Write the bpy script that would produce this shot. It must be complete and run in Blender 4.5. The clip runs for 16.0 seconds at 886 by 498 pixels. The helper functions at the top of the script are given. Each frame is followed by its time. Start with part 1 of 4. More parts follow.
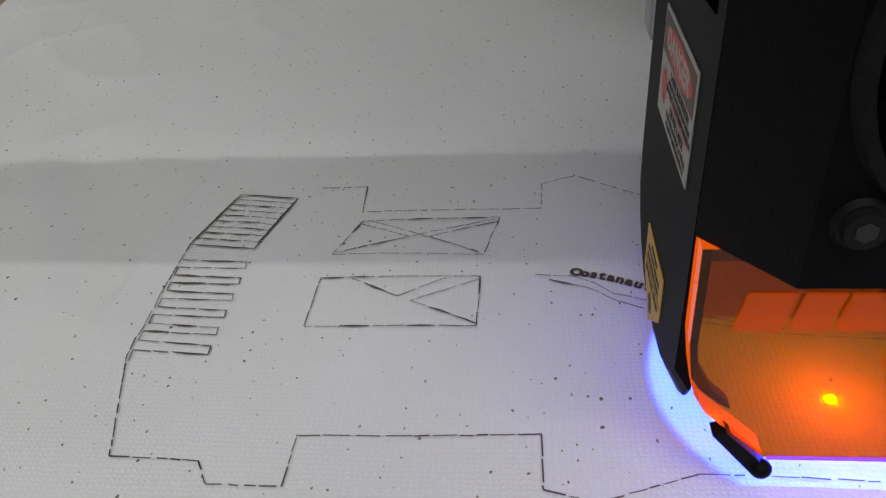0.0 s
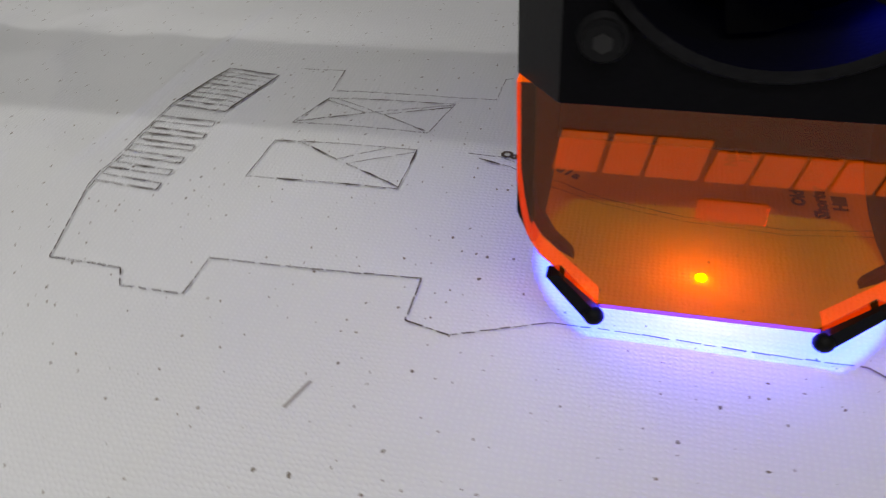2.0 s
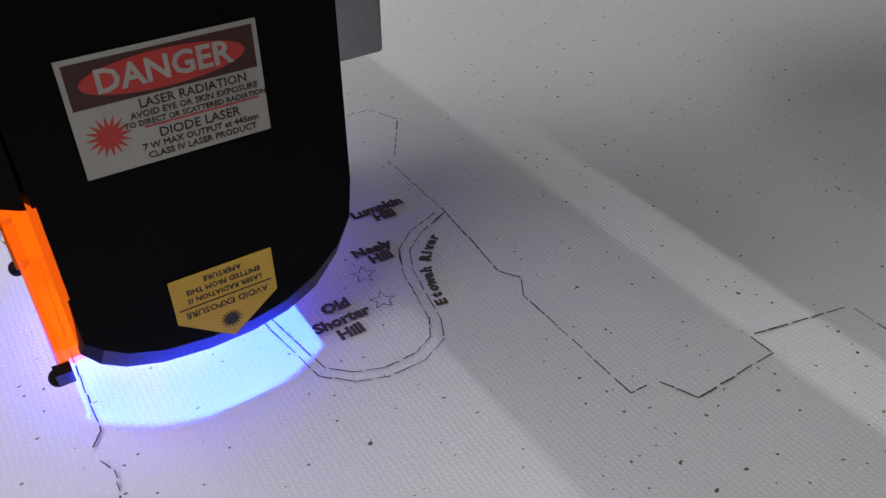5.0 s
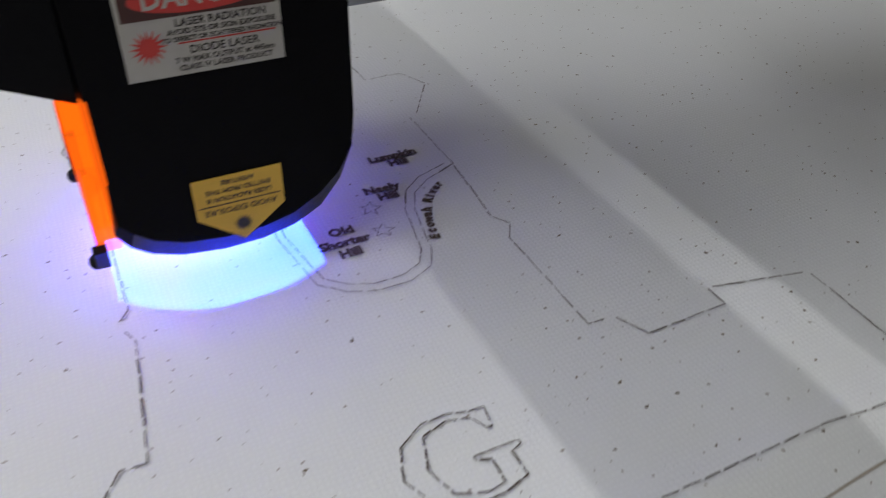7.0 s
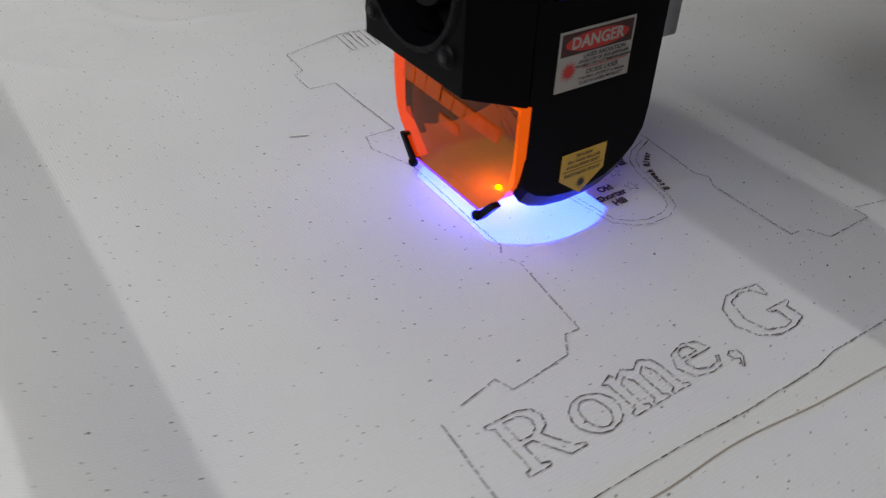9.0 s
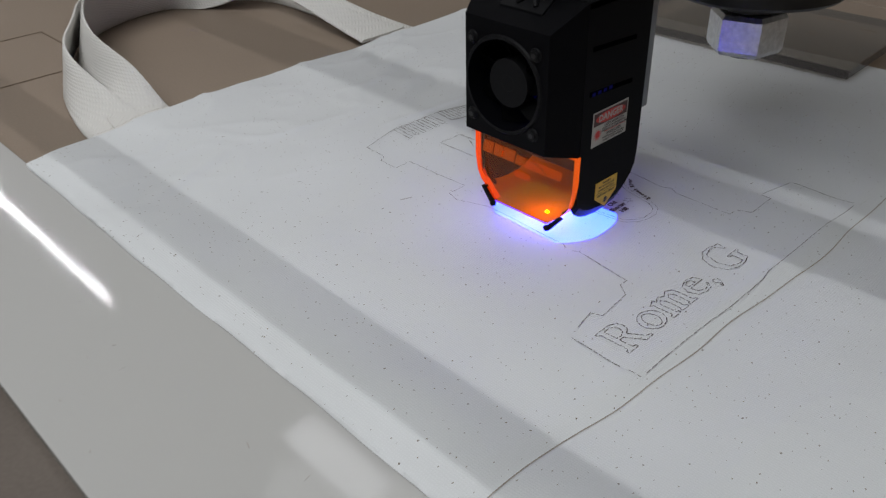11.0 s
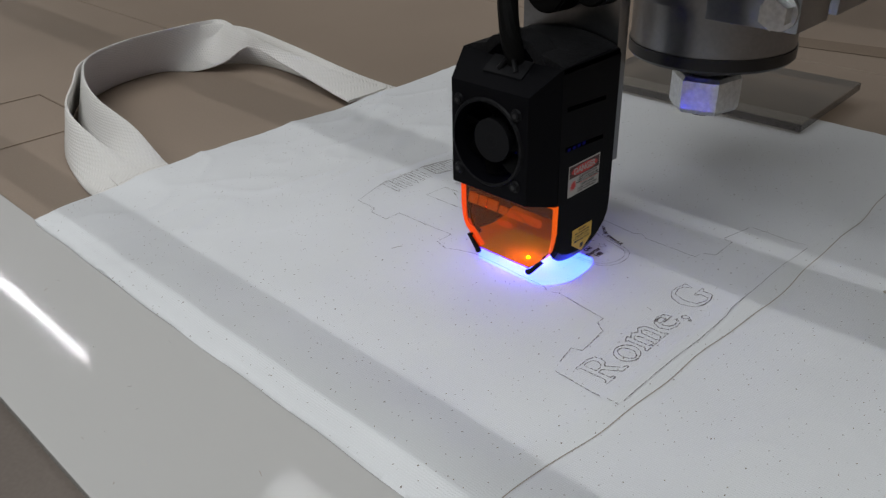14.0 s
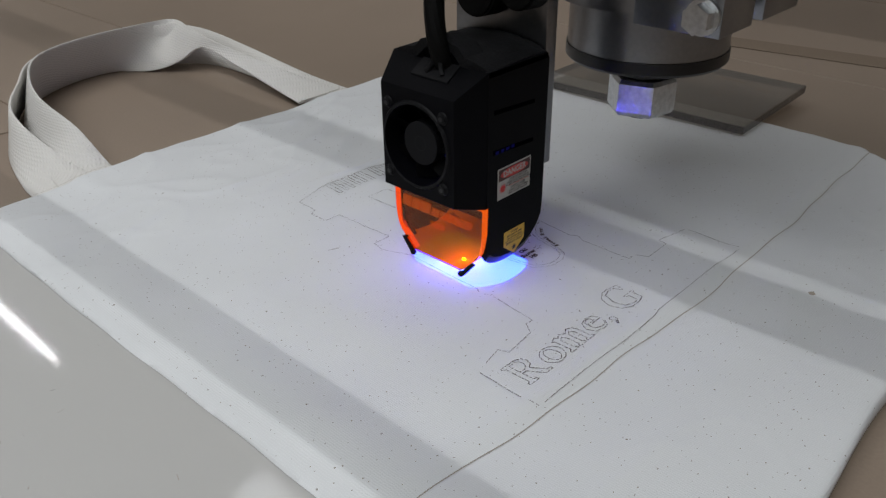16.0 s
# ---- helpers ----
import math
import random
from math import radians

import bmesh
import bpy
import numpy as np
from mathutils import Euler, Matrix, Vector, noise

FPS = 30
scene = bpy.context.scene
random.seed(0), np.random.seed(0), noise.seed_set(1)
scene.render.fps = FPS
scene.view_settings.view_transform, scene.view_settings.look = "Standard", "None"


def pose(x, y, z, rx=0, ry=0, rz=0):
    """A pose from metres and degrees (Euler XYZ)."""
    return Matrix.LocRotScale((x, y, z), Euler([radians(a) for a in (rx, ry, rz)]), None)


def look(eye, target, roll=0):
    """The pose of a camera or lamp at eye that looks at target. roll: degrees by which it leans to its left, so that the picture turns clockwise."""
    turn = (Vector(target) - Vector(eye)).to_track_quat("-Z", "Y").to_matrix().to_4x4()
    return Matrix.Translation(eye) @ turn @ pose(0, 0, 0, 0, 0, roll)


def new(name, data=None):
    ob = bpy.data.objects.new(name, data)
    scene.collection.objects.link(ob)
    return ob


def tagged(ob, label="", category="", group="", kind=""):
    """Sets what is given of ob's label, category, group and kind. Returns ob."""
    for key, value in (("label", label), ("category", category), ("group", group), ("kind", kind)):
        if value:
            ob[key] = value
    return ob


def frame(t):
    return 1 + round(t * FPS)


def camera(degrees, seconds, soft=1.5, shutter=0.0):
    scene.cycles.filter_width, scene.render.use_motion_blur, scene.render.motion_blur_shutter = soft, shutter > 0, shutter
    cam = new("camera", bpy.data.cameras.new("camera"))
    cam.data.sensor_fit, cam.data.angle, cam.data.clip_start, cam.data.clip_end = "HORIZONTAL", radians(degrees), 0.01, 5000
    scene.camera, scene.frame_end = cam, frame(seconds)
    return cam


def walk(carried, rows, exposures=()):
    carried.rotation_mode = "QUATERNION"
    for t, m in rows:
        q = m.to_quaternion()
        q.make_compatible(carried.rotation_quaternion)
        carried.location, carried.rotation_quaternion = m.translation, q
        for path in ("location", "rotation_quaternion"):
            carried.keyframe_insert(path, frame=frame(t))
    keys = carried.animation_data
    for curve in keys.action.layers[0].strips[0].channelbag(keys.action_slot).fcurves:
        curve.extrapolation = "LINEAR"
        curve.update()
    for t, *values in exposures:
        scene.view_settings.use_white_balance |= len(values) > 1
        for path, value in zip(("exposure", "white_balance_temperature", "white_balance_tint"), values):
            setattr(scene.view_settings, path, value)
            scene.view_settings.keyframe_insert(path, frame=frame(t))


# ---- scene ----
cam = camera(56.5, 16.0, 1.35, 0.4)
PATH = [
    (0, -0.0014, -0.0092, 0.1013, 54.68, 3.29, 4.17),
    (0.5, -0.0028, -0.0070, 0.0982, 54.04, 3.39, 2.96),
    (1, -0.0016, -0.0043, 0.0940, 53.22, 3.23, 2.34),
    (1.5, 0.0071, -0.0104, 0.0900, 52.67, 3.35, 2.69),
    (2, 0.0315, -0.0229, 0.0922, 52.41, 2.47, 13.06),
    (2.5, 0.0675, -0.0186, 0.0912, 52.78, 2.94, 25.92),
    (3, 0.1022, -0.0101, 0.0939, 53.85, 3.61, 37.11),
    (3.5, 0.1373, 0.0153, 0.1009, 54.29, 3.88, 45.47),
    (4, 0.1472, 0.0372, 0.0985, 54.51, 1.89, 50.41),
    (4.5, 0.1543, 0.0577, 0.1005, 53.55, 0.89, 54.03),
    (6.8, 0.1762, 0.0724, 0.1014, 51.89, -1.29, 63.43),
    (7, 0.1825, 0.0658, 0.1022, 52.54, -1.14, 63.57),
    (7.5, 0.1963, 0.0501, 0.1035, 52.21, -1.23, 64.41),
    (8, 0.1988, 0.0263, 0.1114, 51.65, -2.16, 63.98),
    (8.5, 0.2011, -0.0027, 0.1181, 51.70, -3.05, 61.38),
    (9, 0.1932, -0.0410, 0.1344, 52.33, -1.76, 56.10),
    (9.2, 0.1955, -0.0552, 0.1372, 52.66, -0.98, 53.75),
    (11.3, 0.2474, -0.1799, 0.1981, 57.67, 1.31, 45.61),
    (11.5, 0.2508, -0.1891, 0.2008, 58.22, 1.59, 45.66),
    (12, 0.2506, -0.1958, 0.2047, 58.95, 2.06, 45.69),
    (12.5, 0.2512, -0.1943, 0.2056, 59.67, 1.99, 45.21),
    (13, 0.2529, -0.1919, 0.2038, 60.18, 1.80, 44.81),
    (13.5, 0.2516, -0.1913, 0.2063, 60.41, 1.12, 44.36),
    (14, 0.2532, -0.1861, 0.2033, 60.69, 1.17, 44.01),
    (14.5, 0.2547, -0.1830, 0.2037, 60.75, 0.92, 43.73),
    (15, 0.2594, -0.1831, 0.2049, 60.84, 0.60, 43.38),
    (15.5, 0.2636, -0.1791, 0.2052, 60.76, 0.33, 42.99),
    (16, 0.2690, -0.1721, 0.2049, 60.61, 0.55, 42.78),
]
walk(cam, [(t, pose(x, y, z, a, b, c)) for t, x, y, z, a, b, c in PATH], [(0.0, 0.02, 6900, 11), (0.5, 0.12, 7000, 12), (1.5, 0.12, 7000, 12), (2.0, 0.08, 7000, 12), (2.5, 0.08, 7000, 12), (3.0, 0.05, 7000, 12), (4.5, 0.18, 6900, 11), (7.0, 0.36, 6750, 10), (7.5, 0.20, 6750, 10), (8.2, 0.02, 6750, 10), (9.2, -0.06, 6900, 12), (11.3, 0.03, 6550, 10), (12.5, 0.06, 6550, 10), (16.0, 0.11, 6550, 10)])

# ---- light ----
world = bpy.data.worlds.new("workshop_air")
scene.world = world
world.use_nodes = True
world.node_tree.nodes["Background"].inputs[0].default_value = (0.80, 0.86, 1.0, 1)
world.node_tree.nodes["Background"].inputs[1].default_value = 0.30


def area_lamp(name, at, target, sx, sy, watts, colour):
    d = bpy.data.lights.new(name, "AREA")
    d.shape, d.size, d.size_y, d.energy, d.color = "RECTANGLE", sx, sy, watts, colour
    ob = new(name, d)
    ob.matrix_world = look(at, target)
    return ob


# unseen room light: a broad soft lamp, an added rear fill, and a tube
area_lamp("ceiling_panel", (0.28, -0.90, 1.55), (0.05, 0.0, 0), 1.8, 1.1, 17.0, (0.93, 0.97, 1.0))
area_lamp("rear_ceiling_panel", (-0.5, 0.9, 2.2), (0.0, 0.2, 0), 2.0, 1.2, 9.0, (0.95, 0.97, 1.0))
area_lamp("ceiling_tube", (0.05, -0.95, 1.9), (0.05, 0.1, 0), 2.3, 0.007, 13.0, (0.95, 0.98, 1.0))

# the laser's blue light inside the housing, and the glow of the burning spot
d = bpy.data.lights.new("laser_beam", "SPOT")
d.energy, d.color, d.spot_size, d.spot_blend, d.shadow_soft_size = 3.2, (0.008, 0.036, 1.0), radians(50.6), 0.05, 0.0006
ob = new("laser_beam", d)
ob.matrix_world = look((0.0457, 0.0862, 0.0660), (0.0457, 0.0862, 0))
d = bpy.data.lights.new("burn_glow", "POINT")
d.energy, d.color, d.shadow_soft_size = 0.0060, (1.0, 0.82, 0.25), 0.003
new("burn_glow", d).location = (0.0448, 0.0825, 0.0190)
d = bpy.data.lights.new("beam_scatter", "POINT")
d.energy, d.color, d.shadow_soft_size = 0.085, (0.040, 0.020, 1.0), 0.004
new("beam_scatter", d).location = (0.0448, 0.0810, 0.0140)


d = bpy.data.lights.new("fan_leak", "POINT")
d.energy, d.color, d.shadow_soft_size = 0.0010, (0.01, 0.02, 1.0), 0.002
new("fan_leak", d).location = (0.0515, 0.0640, 0.0640)

# ---- materials ----
def mat(name, base, rough=0.6, metal=0.0, grain=0.0, scale=800.0, bump=0.0, vary=0.0, vary_scale=40.0, ior=1.45, spec=0.5):
    """A surface with two scales of variation: broad blotches and fine grain, both as colour and relief."""
    m = bpy.data.materials.new(name)
    m.use_nodes = True
    t = m.node_tree
    b = t.nodes["Principled BSDF"]
    b.inputs["Roughness"].default_value, b.inputs["Metallic"].default_value, b.inputs["IOR"].default_value = rough, metal, ior
    b.inputs["Base Color"].default_value = (*base, 1)
    b.inputs["Specular IOR Level"].default_value = spec
    co = t.nodes.new("ShaderNodeTexCoord")
    if vary or grain:
        big, fine = t.nodes.new("ShaderNodeTexNoise"), t.nodes.new("ShaderNodeTexNoise")
        big.inputs["Scale"].default_value, fine.inputs["Scale"].default_value = vary_scale, scale
        big.inputs["Detail"].default_value, fine.inputs["Detail"].default_value = 5, 3
        for n in (big, fine):
            t.links.new(co.outputs["Object"], n.inputs["Vector"])
        mx = t.nodes.new("ShaderNodeMath")
        mx.operation = "MULTIPLY_ADD"
        t.links.new(big.outputs["Fac"], mx.inputs[0])
        mx.inputs[1].default_value, mx.inputs[2].default_value = 2 * vary, 1 - vary
        mg = t.nodes.new("ShaderNodeMath")
        mg.operation = "MULTIPLY_ADD"
        t.links.new(fine.outputs["Fac"], mg.inputs[0])
        mg.inputs[1].default_value, mg.inputs[2].default_value = 2 * grain, 1 - grain
        mm = t.nodes.new("ShaderNodeMath")
        mm.operation = "MULTIPLY"
        t.links.new(mx.outputs[0], mm.inputs[0])
        t.links.new(mg.outputs[0], mm.inputs[1])
        sc = t.nodes.new("ShaderNodeVectorMath")
        sc.operation = "SCALE"
        sc.inputs[0].default_value = base
        t.links.new(mm.outputs[0], sc.inputs["Scale"])
        t.links.new(sc.outputs[0], b.inputs["Base Color"])
        if bump:
            bp = t.nodes.new("ShaderNodeBump")
            bp.inputs["Strength"].default_value, bp.inputs["Distance"].default_value = bump, 0.0004
            t.links.new(fine.outputs["Fac"], bp.inputs["Height"])
            t.links.new(bp.outputs[0], b.inputs["Normal"])
    return m


def canvas(name, base, pitch, specks=True, depth=0.00022, upright=False):
    """Plain-woven cotton: warp and weft relief, slubs, soft blotches and dark seed flecks."""
    m = bpy.data.materials.new(name)
    m.use_nodes = True
    t = m.node_tree
    n, l = t.nodes, t.links
    b = n["Principled BSDF"]
    b.inputs["Roughness"].default_value = 0.9
    b.inputs["Specular IOR Level"].default_value = 0.15
    co = n.new("ShaderNodeTexCoord")
    warp = n.new("ShaderNodeTexNoise")
    warp.inputs["Scale"].default_value = 700
    l.new(co.outputs["Object"], warp.inputs["Vector"])
    off = n.new("ShaderNodeVectorMath")
    off.operation = "MULTIPLY_ADD"
    l.new(warp.outputs["Color"], off.inputs[0])
    off.inputs[1].default_value = (0.0011, 0.0011, 0)
    l.new(co.outputs["Object"], off.inputs[2])
    wx, wy = n.new("ShaderNodeTexWave"), n.new("ShaderNodeTexWave")
    wx.bands_direction, wy.bands_direction = ("DIAGONAL", "Z") if upright else ("X", "Y")
    for w in (wx, wy):
        w.inputs["Scale"].default_value = 0.314 / pitch
        w.inputs["Distortion"].default_value = 0.6
        l.new(off.outputs[0], w.inputs["Vector"])
    mul = n.new("ShaderNodeMath")
    mul.operation = "MULTIPLY"
    l.new(wx.outputs["Fac"], mul.inputs[0])
    l.new(wy.outputs["Fac"], mul.inputs[1])
    slub = n.new("ShaderNodeTexNoise")
    slub.inputs["Scale"].default_value, slub.inputs["Detail"].default_value = 420, 3
    l.new(co.outputs["Object"], slub.inputs["Vector"])
    hsum = n.new("ShaderNodeMath")
    hsum.operation = "MULTIPLY_ADD"
    l.new(slub.outputs["Fac"], hsum.inputs[0])
    hsum.inputs[1].default_value = 0.7
    l.new(mul.outputs[0], hsum.inputs[2])
    bp = n.new("ShaderNodeBump")
    bp.inputs["Strength"].default_value, bp.inputs["Distance"].default_value = 0.8, depth
    l.new(hsum.outputs[0], bp.inputs["Height"])
    l.new(bp.outputs[0], b.inputs["Normal"])
    blot = n.new("ShaderNodeTexNoise")
    blot.inputs["Scale"].default_value, blot.inputs["Detail"].default_value = 14, 4
    l.new(co.outputs["Object"], blot.inputs["Vector"])
    ramp = n.new("ShaderNodeMath")
    ramp.operation = "MULTIPLY_ADD"
    l.new(blot.outputs["Fac"], ramp.inputs[0])
    ramp.inputs[1].default_value, ramp.inputs[2].default_value = 0.17, 0.915
    knot = n.new("ShaderNodeMath")
    knot.operation = "MULTIPLY_ADD"
    l.new(mul.outputs[0], knot.inputs[0])
    knot.inputs[1].default_value, knot.inputs[2].default_value = 0.06, 0.95
    tot = n.new("ShaderNodeMath")
    tot.operation = "MULTIPLY"
    l.new(ramp.outputs[0], tot.inputs[0])
    l.new(knot.outputs[0], tot.inputs[1])
    sc = n.new("ShaderNodeVectorMath")
    sc.operation = "SCALE"
    sc.inputs[0].default_value = base
    l.new(tot.outputs[0], sc.inputs["Scale"])
    out = sc.outputs[0]
    if specks:
        for scale, r, keep, col in ((190, 0.040, 0.21, (0.15, 0.12, 0.09)), (430, 0.070, 0.19, (0.21, 0.17, 0.13))):
            st = n.new("ShaderNodeMapping")
            st.inputs["Scale"].default_value = (1.0, 0.75, 1.0)
            l.new(off.outputs[0], st.inputs["Vector"])
            v = n.new("ShaderNodeTexVoronoi")
            v.voronoi_dimensions = "2D"
            v.inputs["Scale"].default_value = scale
            l.new(st.outputs[0], v.inputs["Vector"])
            sep = n.new("ShaderNodeSeparateColor")
            l.new(v.outputs["Color"], sep.inputs[0])
            rad = n.new("ShaderNodeMath")
            rad.operation = "MULTIPLY_ADD"
            l.new(sep.outputs[1], rad.inputs[0])
            rad.inputs[1].default_value, rad.inputs[2].default_value = r, r * 0.35
            near = n.new("ShaderNodeMath")
            near.operation = "LESS_THAN"
            l.new(v.outputs["Distance"], near.inputs[0])
            l.new(rad.outputs[0], near.inputs[1])
            pick = n.new("ShaderNodeMath")
            pick.operation = "LESS_THAN"
            l.new(sep.outputs[0], pick.inputs[0])
            pick.inputs[1].default_value = keep
            both = n.new("ShaderNodeMath")
            both.operation = "MULTIPLY"
            l.new(near.outputs[0], both.inputs[0])
            l.new(pick.outputs[0], both.inputs[1])
            mix = n.new("ShaderNodeMix")
            mix.data_type = "RGBA"
            l.new(both.outputs[0], mix.inputs["Factor"])
            l.new(out, mix.inputs["A"])
            mix.inputs["B"].default_value = (*col, 1)
            out = mix.outputs["Result"]
    l.new(out, b.inputs["Base Color"])
    return m


M_CANVAS = canvas("natural_canvas", (0.70, 0.71, 0.72), 0.00092, True, 0.00010)
M_STRAP = canvas("strap_webbing", (0.69, 0.67, 0.64), 0.0016, False, 0.00040, True)
M_BURN = mat("scorched_thread", (0.075, 0.055, 0.042), 0.95, grain=0.5, scale=2500, vary=0.3, vary_scale=300)
M_SEAM = mat("seam_thread", (0.33, 0.29, 0.245), 0.9, grain=0.3, scale=2000)
M_PRINT = mat("black_printed_plastic", (0.0024, 0.0024, 0.0034), 0.5, grain=0.4, scale=1800, bump=0.14, vary=0.25, vary_scale=60, spec=0.07)
# paler copy of the black plastic, its colour carries the laser's bounced light
M_RIM_LIT = mat("bounce_lit_rim_plastic", (0.050, 0.050, 0.056), 0.5, grain=0.3, scale=1500, bump=0.2, spec=0.15)
M_VOID = mat("dark_cavity", (0.0015, 0.0015, 0.002), 1.0, grain=0.2, spec=0.0)
M_SCUFF = mat("scuffed_canvas", (0.36, 0.34, 0.32), 0.9, grain=0.4, scale=1800)
M_DUSTY = mat("dusty_printed_plastic", (0.010, 0.010, 0.011), 0.7, grain=0.9, scale=900, bump=0.6, vary=0.5, vary_scale=150, spec=0.12)
# rough lip plastic, paler so that its colour carries the rim's highlight
M_LIP = mat("highlit_lip_plastic", (0.006, 0.006, 0.007), 0.5, grain=0.8, scale=500, bump=0.7, vary=0.6, vary_scale=90, spec=0.12)
M_FAN = mat("fan_plastic", (0.003, 0.003, 0.0035), 0.5, grain=0.2, scale=900, spec=0.10)
M_HUB = mat("fan_hub_label", (0.007, 0.007, 0.008), 0.6, grain=0.1, spec=0.12)
M_STEEL = mat("screw_steel", (0.008, 0.008, 0.009), 0.45, 0.1, grain=0.3, scale=1500, spec=0.15)
M_ALU = mat("machined_aluminium", (0.25, 0.255, 0.27), 0.30, 1.0, grain=0.12, scale=500, vary=0.08)
M_NUT = mat("scratched_nut_steel", (0.62, 0.63, 0.64), 0.34, 1.0, grain=0.35, scale=420, bump=0.4, vary=0.15, vary_scale=120)
M_BLACKMETAL = mat("black_oxide", (0.010, 0.010, 0.011), 0.35, grain=0.2)
M_RUBBER = mat("black_rubber", (0.004, 0.004, 0.004), 0.55, grain=0.2, spec=0.10)
M_WOOD = mat("spoilboard_mdf", (0.265, 0.205, 0.158), 0.6, grain=0.10, scale=700, bump=0.1, vary=0.14, vary_scale=5)
M_WOOD_DARK = mat("darker_mdf", (0.135, 0.112, 0.095), 0.55, grain=0.18, scale=600, bump=0.15, vary=0.3, vary_scale=7)
M_GROOVE = mat("groove_shade", (0.20, 0.15, 0.11), 0.9, grain=0.2)
M_WHITE = mat("label_white", (0.40, 0.385, 0.36), 0.4, grain=0.05)
M_RED = mat("label_red", (0.50, 0.035, 0.03), 0.4, grain=0.05)
M_INK = mat("label_ink", (0.03, 0.025, 0.025), 0.5, grain=0.05)
M_MAROON = mat("label_dark", (0.05, 0.012, 0.010), 0.4, grain=0.05)
M_YELLOW = mat("label_yellow", (0.66, 0.40, 0.05), 0.4, grain=0.06)
M_WALL = mat("painted_wall", (0.62, 0.60, 0.56), 0.8, vary=0.06, vary_scale=2)


def pane_gloss(t, lo):
    """Share of gloss on a pane, the same from either side: low head-on, high at a slant."""
    lw, pw, ma = t.nodes.new("ShaderNodeLayerWeight"), t.nodes.new("ShaderNodeMath"), t.nodes.new("ShaderNodeMath")
    lw.inputs[0].default_value = 0.5
    pw.operation, ma.operation = "POWER", "MULTIPLY_ADD"
    pw.inputs[1].default_value = 5.0
    t.links.new(lw.outputs["Facing"], pw.inputs[0])
    t.links.new(pw.outputs[0], ma.inputs[0])
    ma.inputs[1].default_value, ma.inputs[2].default_value = 1 - lo, lo
    return ma.outputs[0]


def orange_acrylic(name, thru, glow, gloss=0.035, warm=0.13):
    """Orange laser-safety acrylic: filters light, gloss on top, and an added glow for its fluorescence."""
    m = bpy.data.materials.new(name)
    m.use_nodes = True
    t = m.node_tree
    t.nodes.remove(t.nodes["Principled BSDF"])
    n, l = t.nodes, t.links
    tr, gl, em, df = n.new("ShaderNodeBsdfTransparent"), n.new("ShaderNodeBsdfGlossy"), n.new("ShaderNodeEmission"), n.new("ShaderNodeBsdfDiffuse")
    tr.inputs[0].default_value = (*thru, 1)
    gl.inputs["Roughness"].default_value = 0.08
    df.inputs[0].default_value = (0.45, 0.12, 0.01, 1)
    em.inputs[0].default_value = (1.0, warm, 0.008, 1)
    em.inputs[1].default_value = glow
    a, b, c = n.new("ShaderNodeMixShader"), n.new("ShaderNodeAddShader"), n.new("ShaderNodeMixShader")
    c.inputs[0].default_value = 0.03
    l.new(tr.outputs[0], c.inputs[1])
    l.new(df.outputs[0], c.inputs[2])
    l.new(pane_gloss(t, gloss), a.inputs[0])
    l.new(c.outputs[0], a.inputs[1])
    l.new(gl.outputs[0], a.inputs[2])
    l.new(a.outputs[0], b.inputs[0])
    l.new(em.outputs[0], b.inputs[1])
    l.new(b.outputs[0], n["Material Output"].inputs["Surface"])
    return m


# glow argument: emission put in for laser light caught by pane, edges, etching
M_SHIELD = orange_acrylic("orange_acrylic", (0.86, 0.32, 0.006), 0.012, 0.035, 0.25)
M_EDGE = orange_acrylic("orange_acrylic_glowing_edge", (0.8, 0.25, 0.02), 0.7, 0.0)
M_LOGO = orange_acrylic("orange_acrylic_glowing_etch", (0.90, 0.44, 0.03), 0.11, 0.03, 0.21)


def clear_acrylic(name, tint, haze):
    m = bpy.data.materials.new(name)
    m.use_nodes = True
    t = m.node_tree
    t.nodes.remove(t.nodes["Principled BSDF"])
    n, l = t.nodes, t.links
    tr, gl, mx = n.new("ShaderNodeBsdfTransparent"), n.new("ShaderNodeBsdfGlossy"), n.new("ShaderNodeMixShader")
    df, m2 = n.new("ShaderNodeBsdfDiffuse"), n.new("ShaderNodeMixShader")
    tr.inputs[0].default_value = (*tint, 1)
    df.inputs[0].default_value = (0.68, 0.67, 0.65, 1)
    m2.inputs[0].default_value = haze
    gl.inputs["Roughness"].default_value = 0.06
    l.new(tr.outputs[0], m2.inputs[1])
    l.new(df.outputs[0], m2.inputs[2])
    l.new(pane_gloss(t, 0.04), mx.inputs[0])
    l.new(m2.outputs[0], mx.inputs[1])
    l.new(gl.outputs[0], mx.inputs[2])
    l.new(mx.outputs[0], n["Material Output"].inputs["Surface"])
    return m


M_CLEAR = clear_acrylic("clear_acrylic", (0.80, 0.80, 0.79), 0.66)
M_CLEAR_EDGE = clear_acrylic("clear_acrylic_edge", (0.45, 0.45, 0.44), 0.30)
M_OFFCUT_EDGE = clear_acrylic("smoked_offcut_edge", (0.30, 0.29, 0.29), 0.05)
M_OFFCUT = clear_acrylic("smoked_offcut", (0.70, 0.67, 0.63), 0.09)


def glowing(name, colour, strength):
    m = bpy.data.materials.new(name)
    m.use_nodes = True
    b = m.node_tree.nodes["Principled BSDF"]
    b.inputs["Base Color"].default_value = (0.01, 0.01, 0.01, 1)
    b.inputs["Specular IOR Level"].default_value = 0.0
    b.inputs["Emission Color"].default_value = (*colour, 1)
    b.inputs["Emission Strength"].default_value = strength
    return m


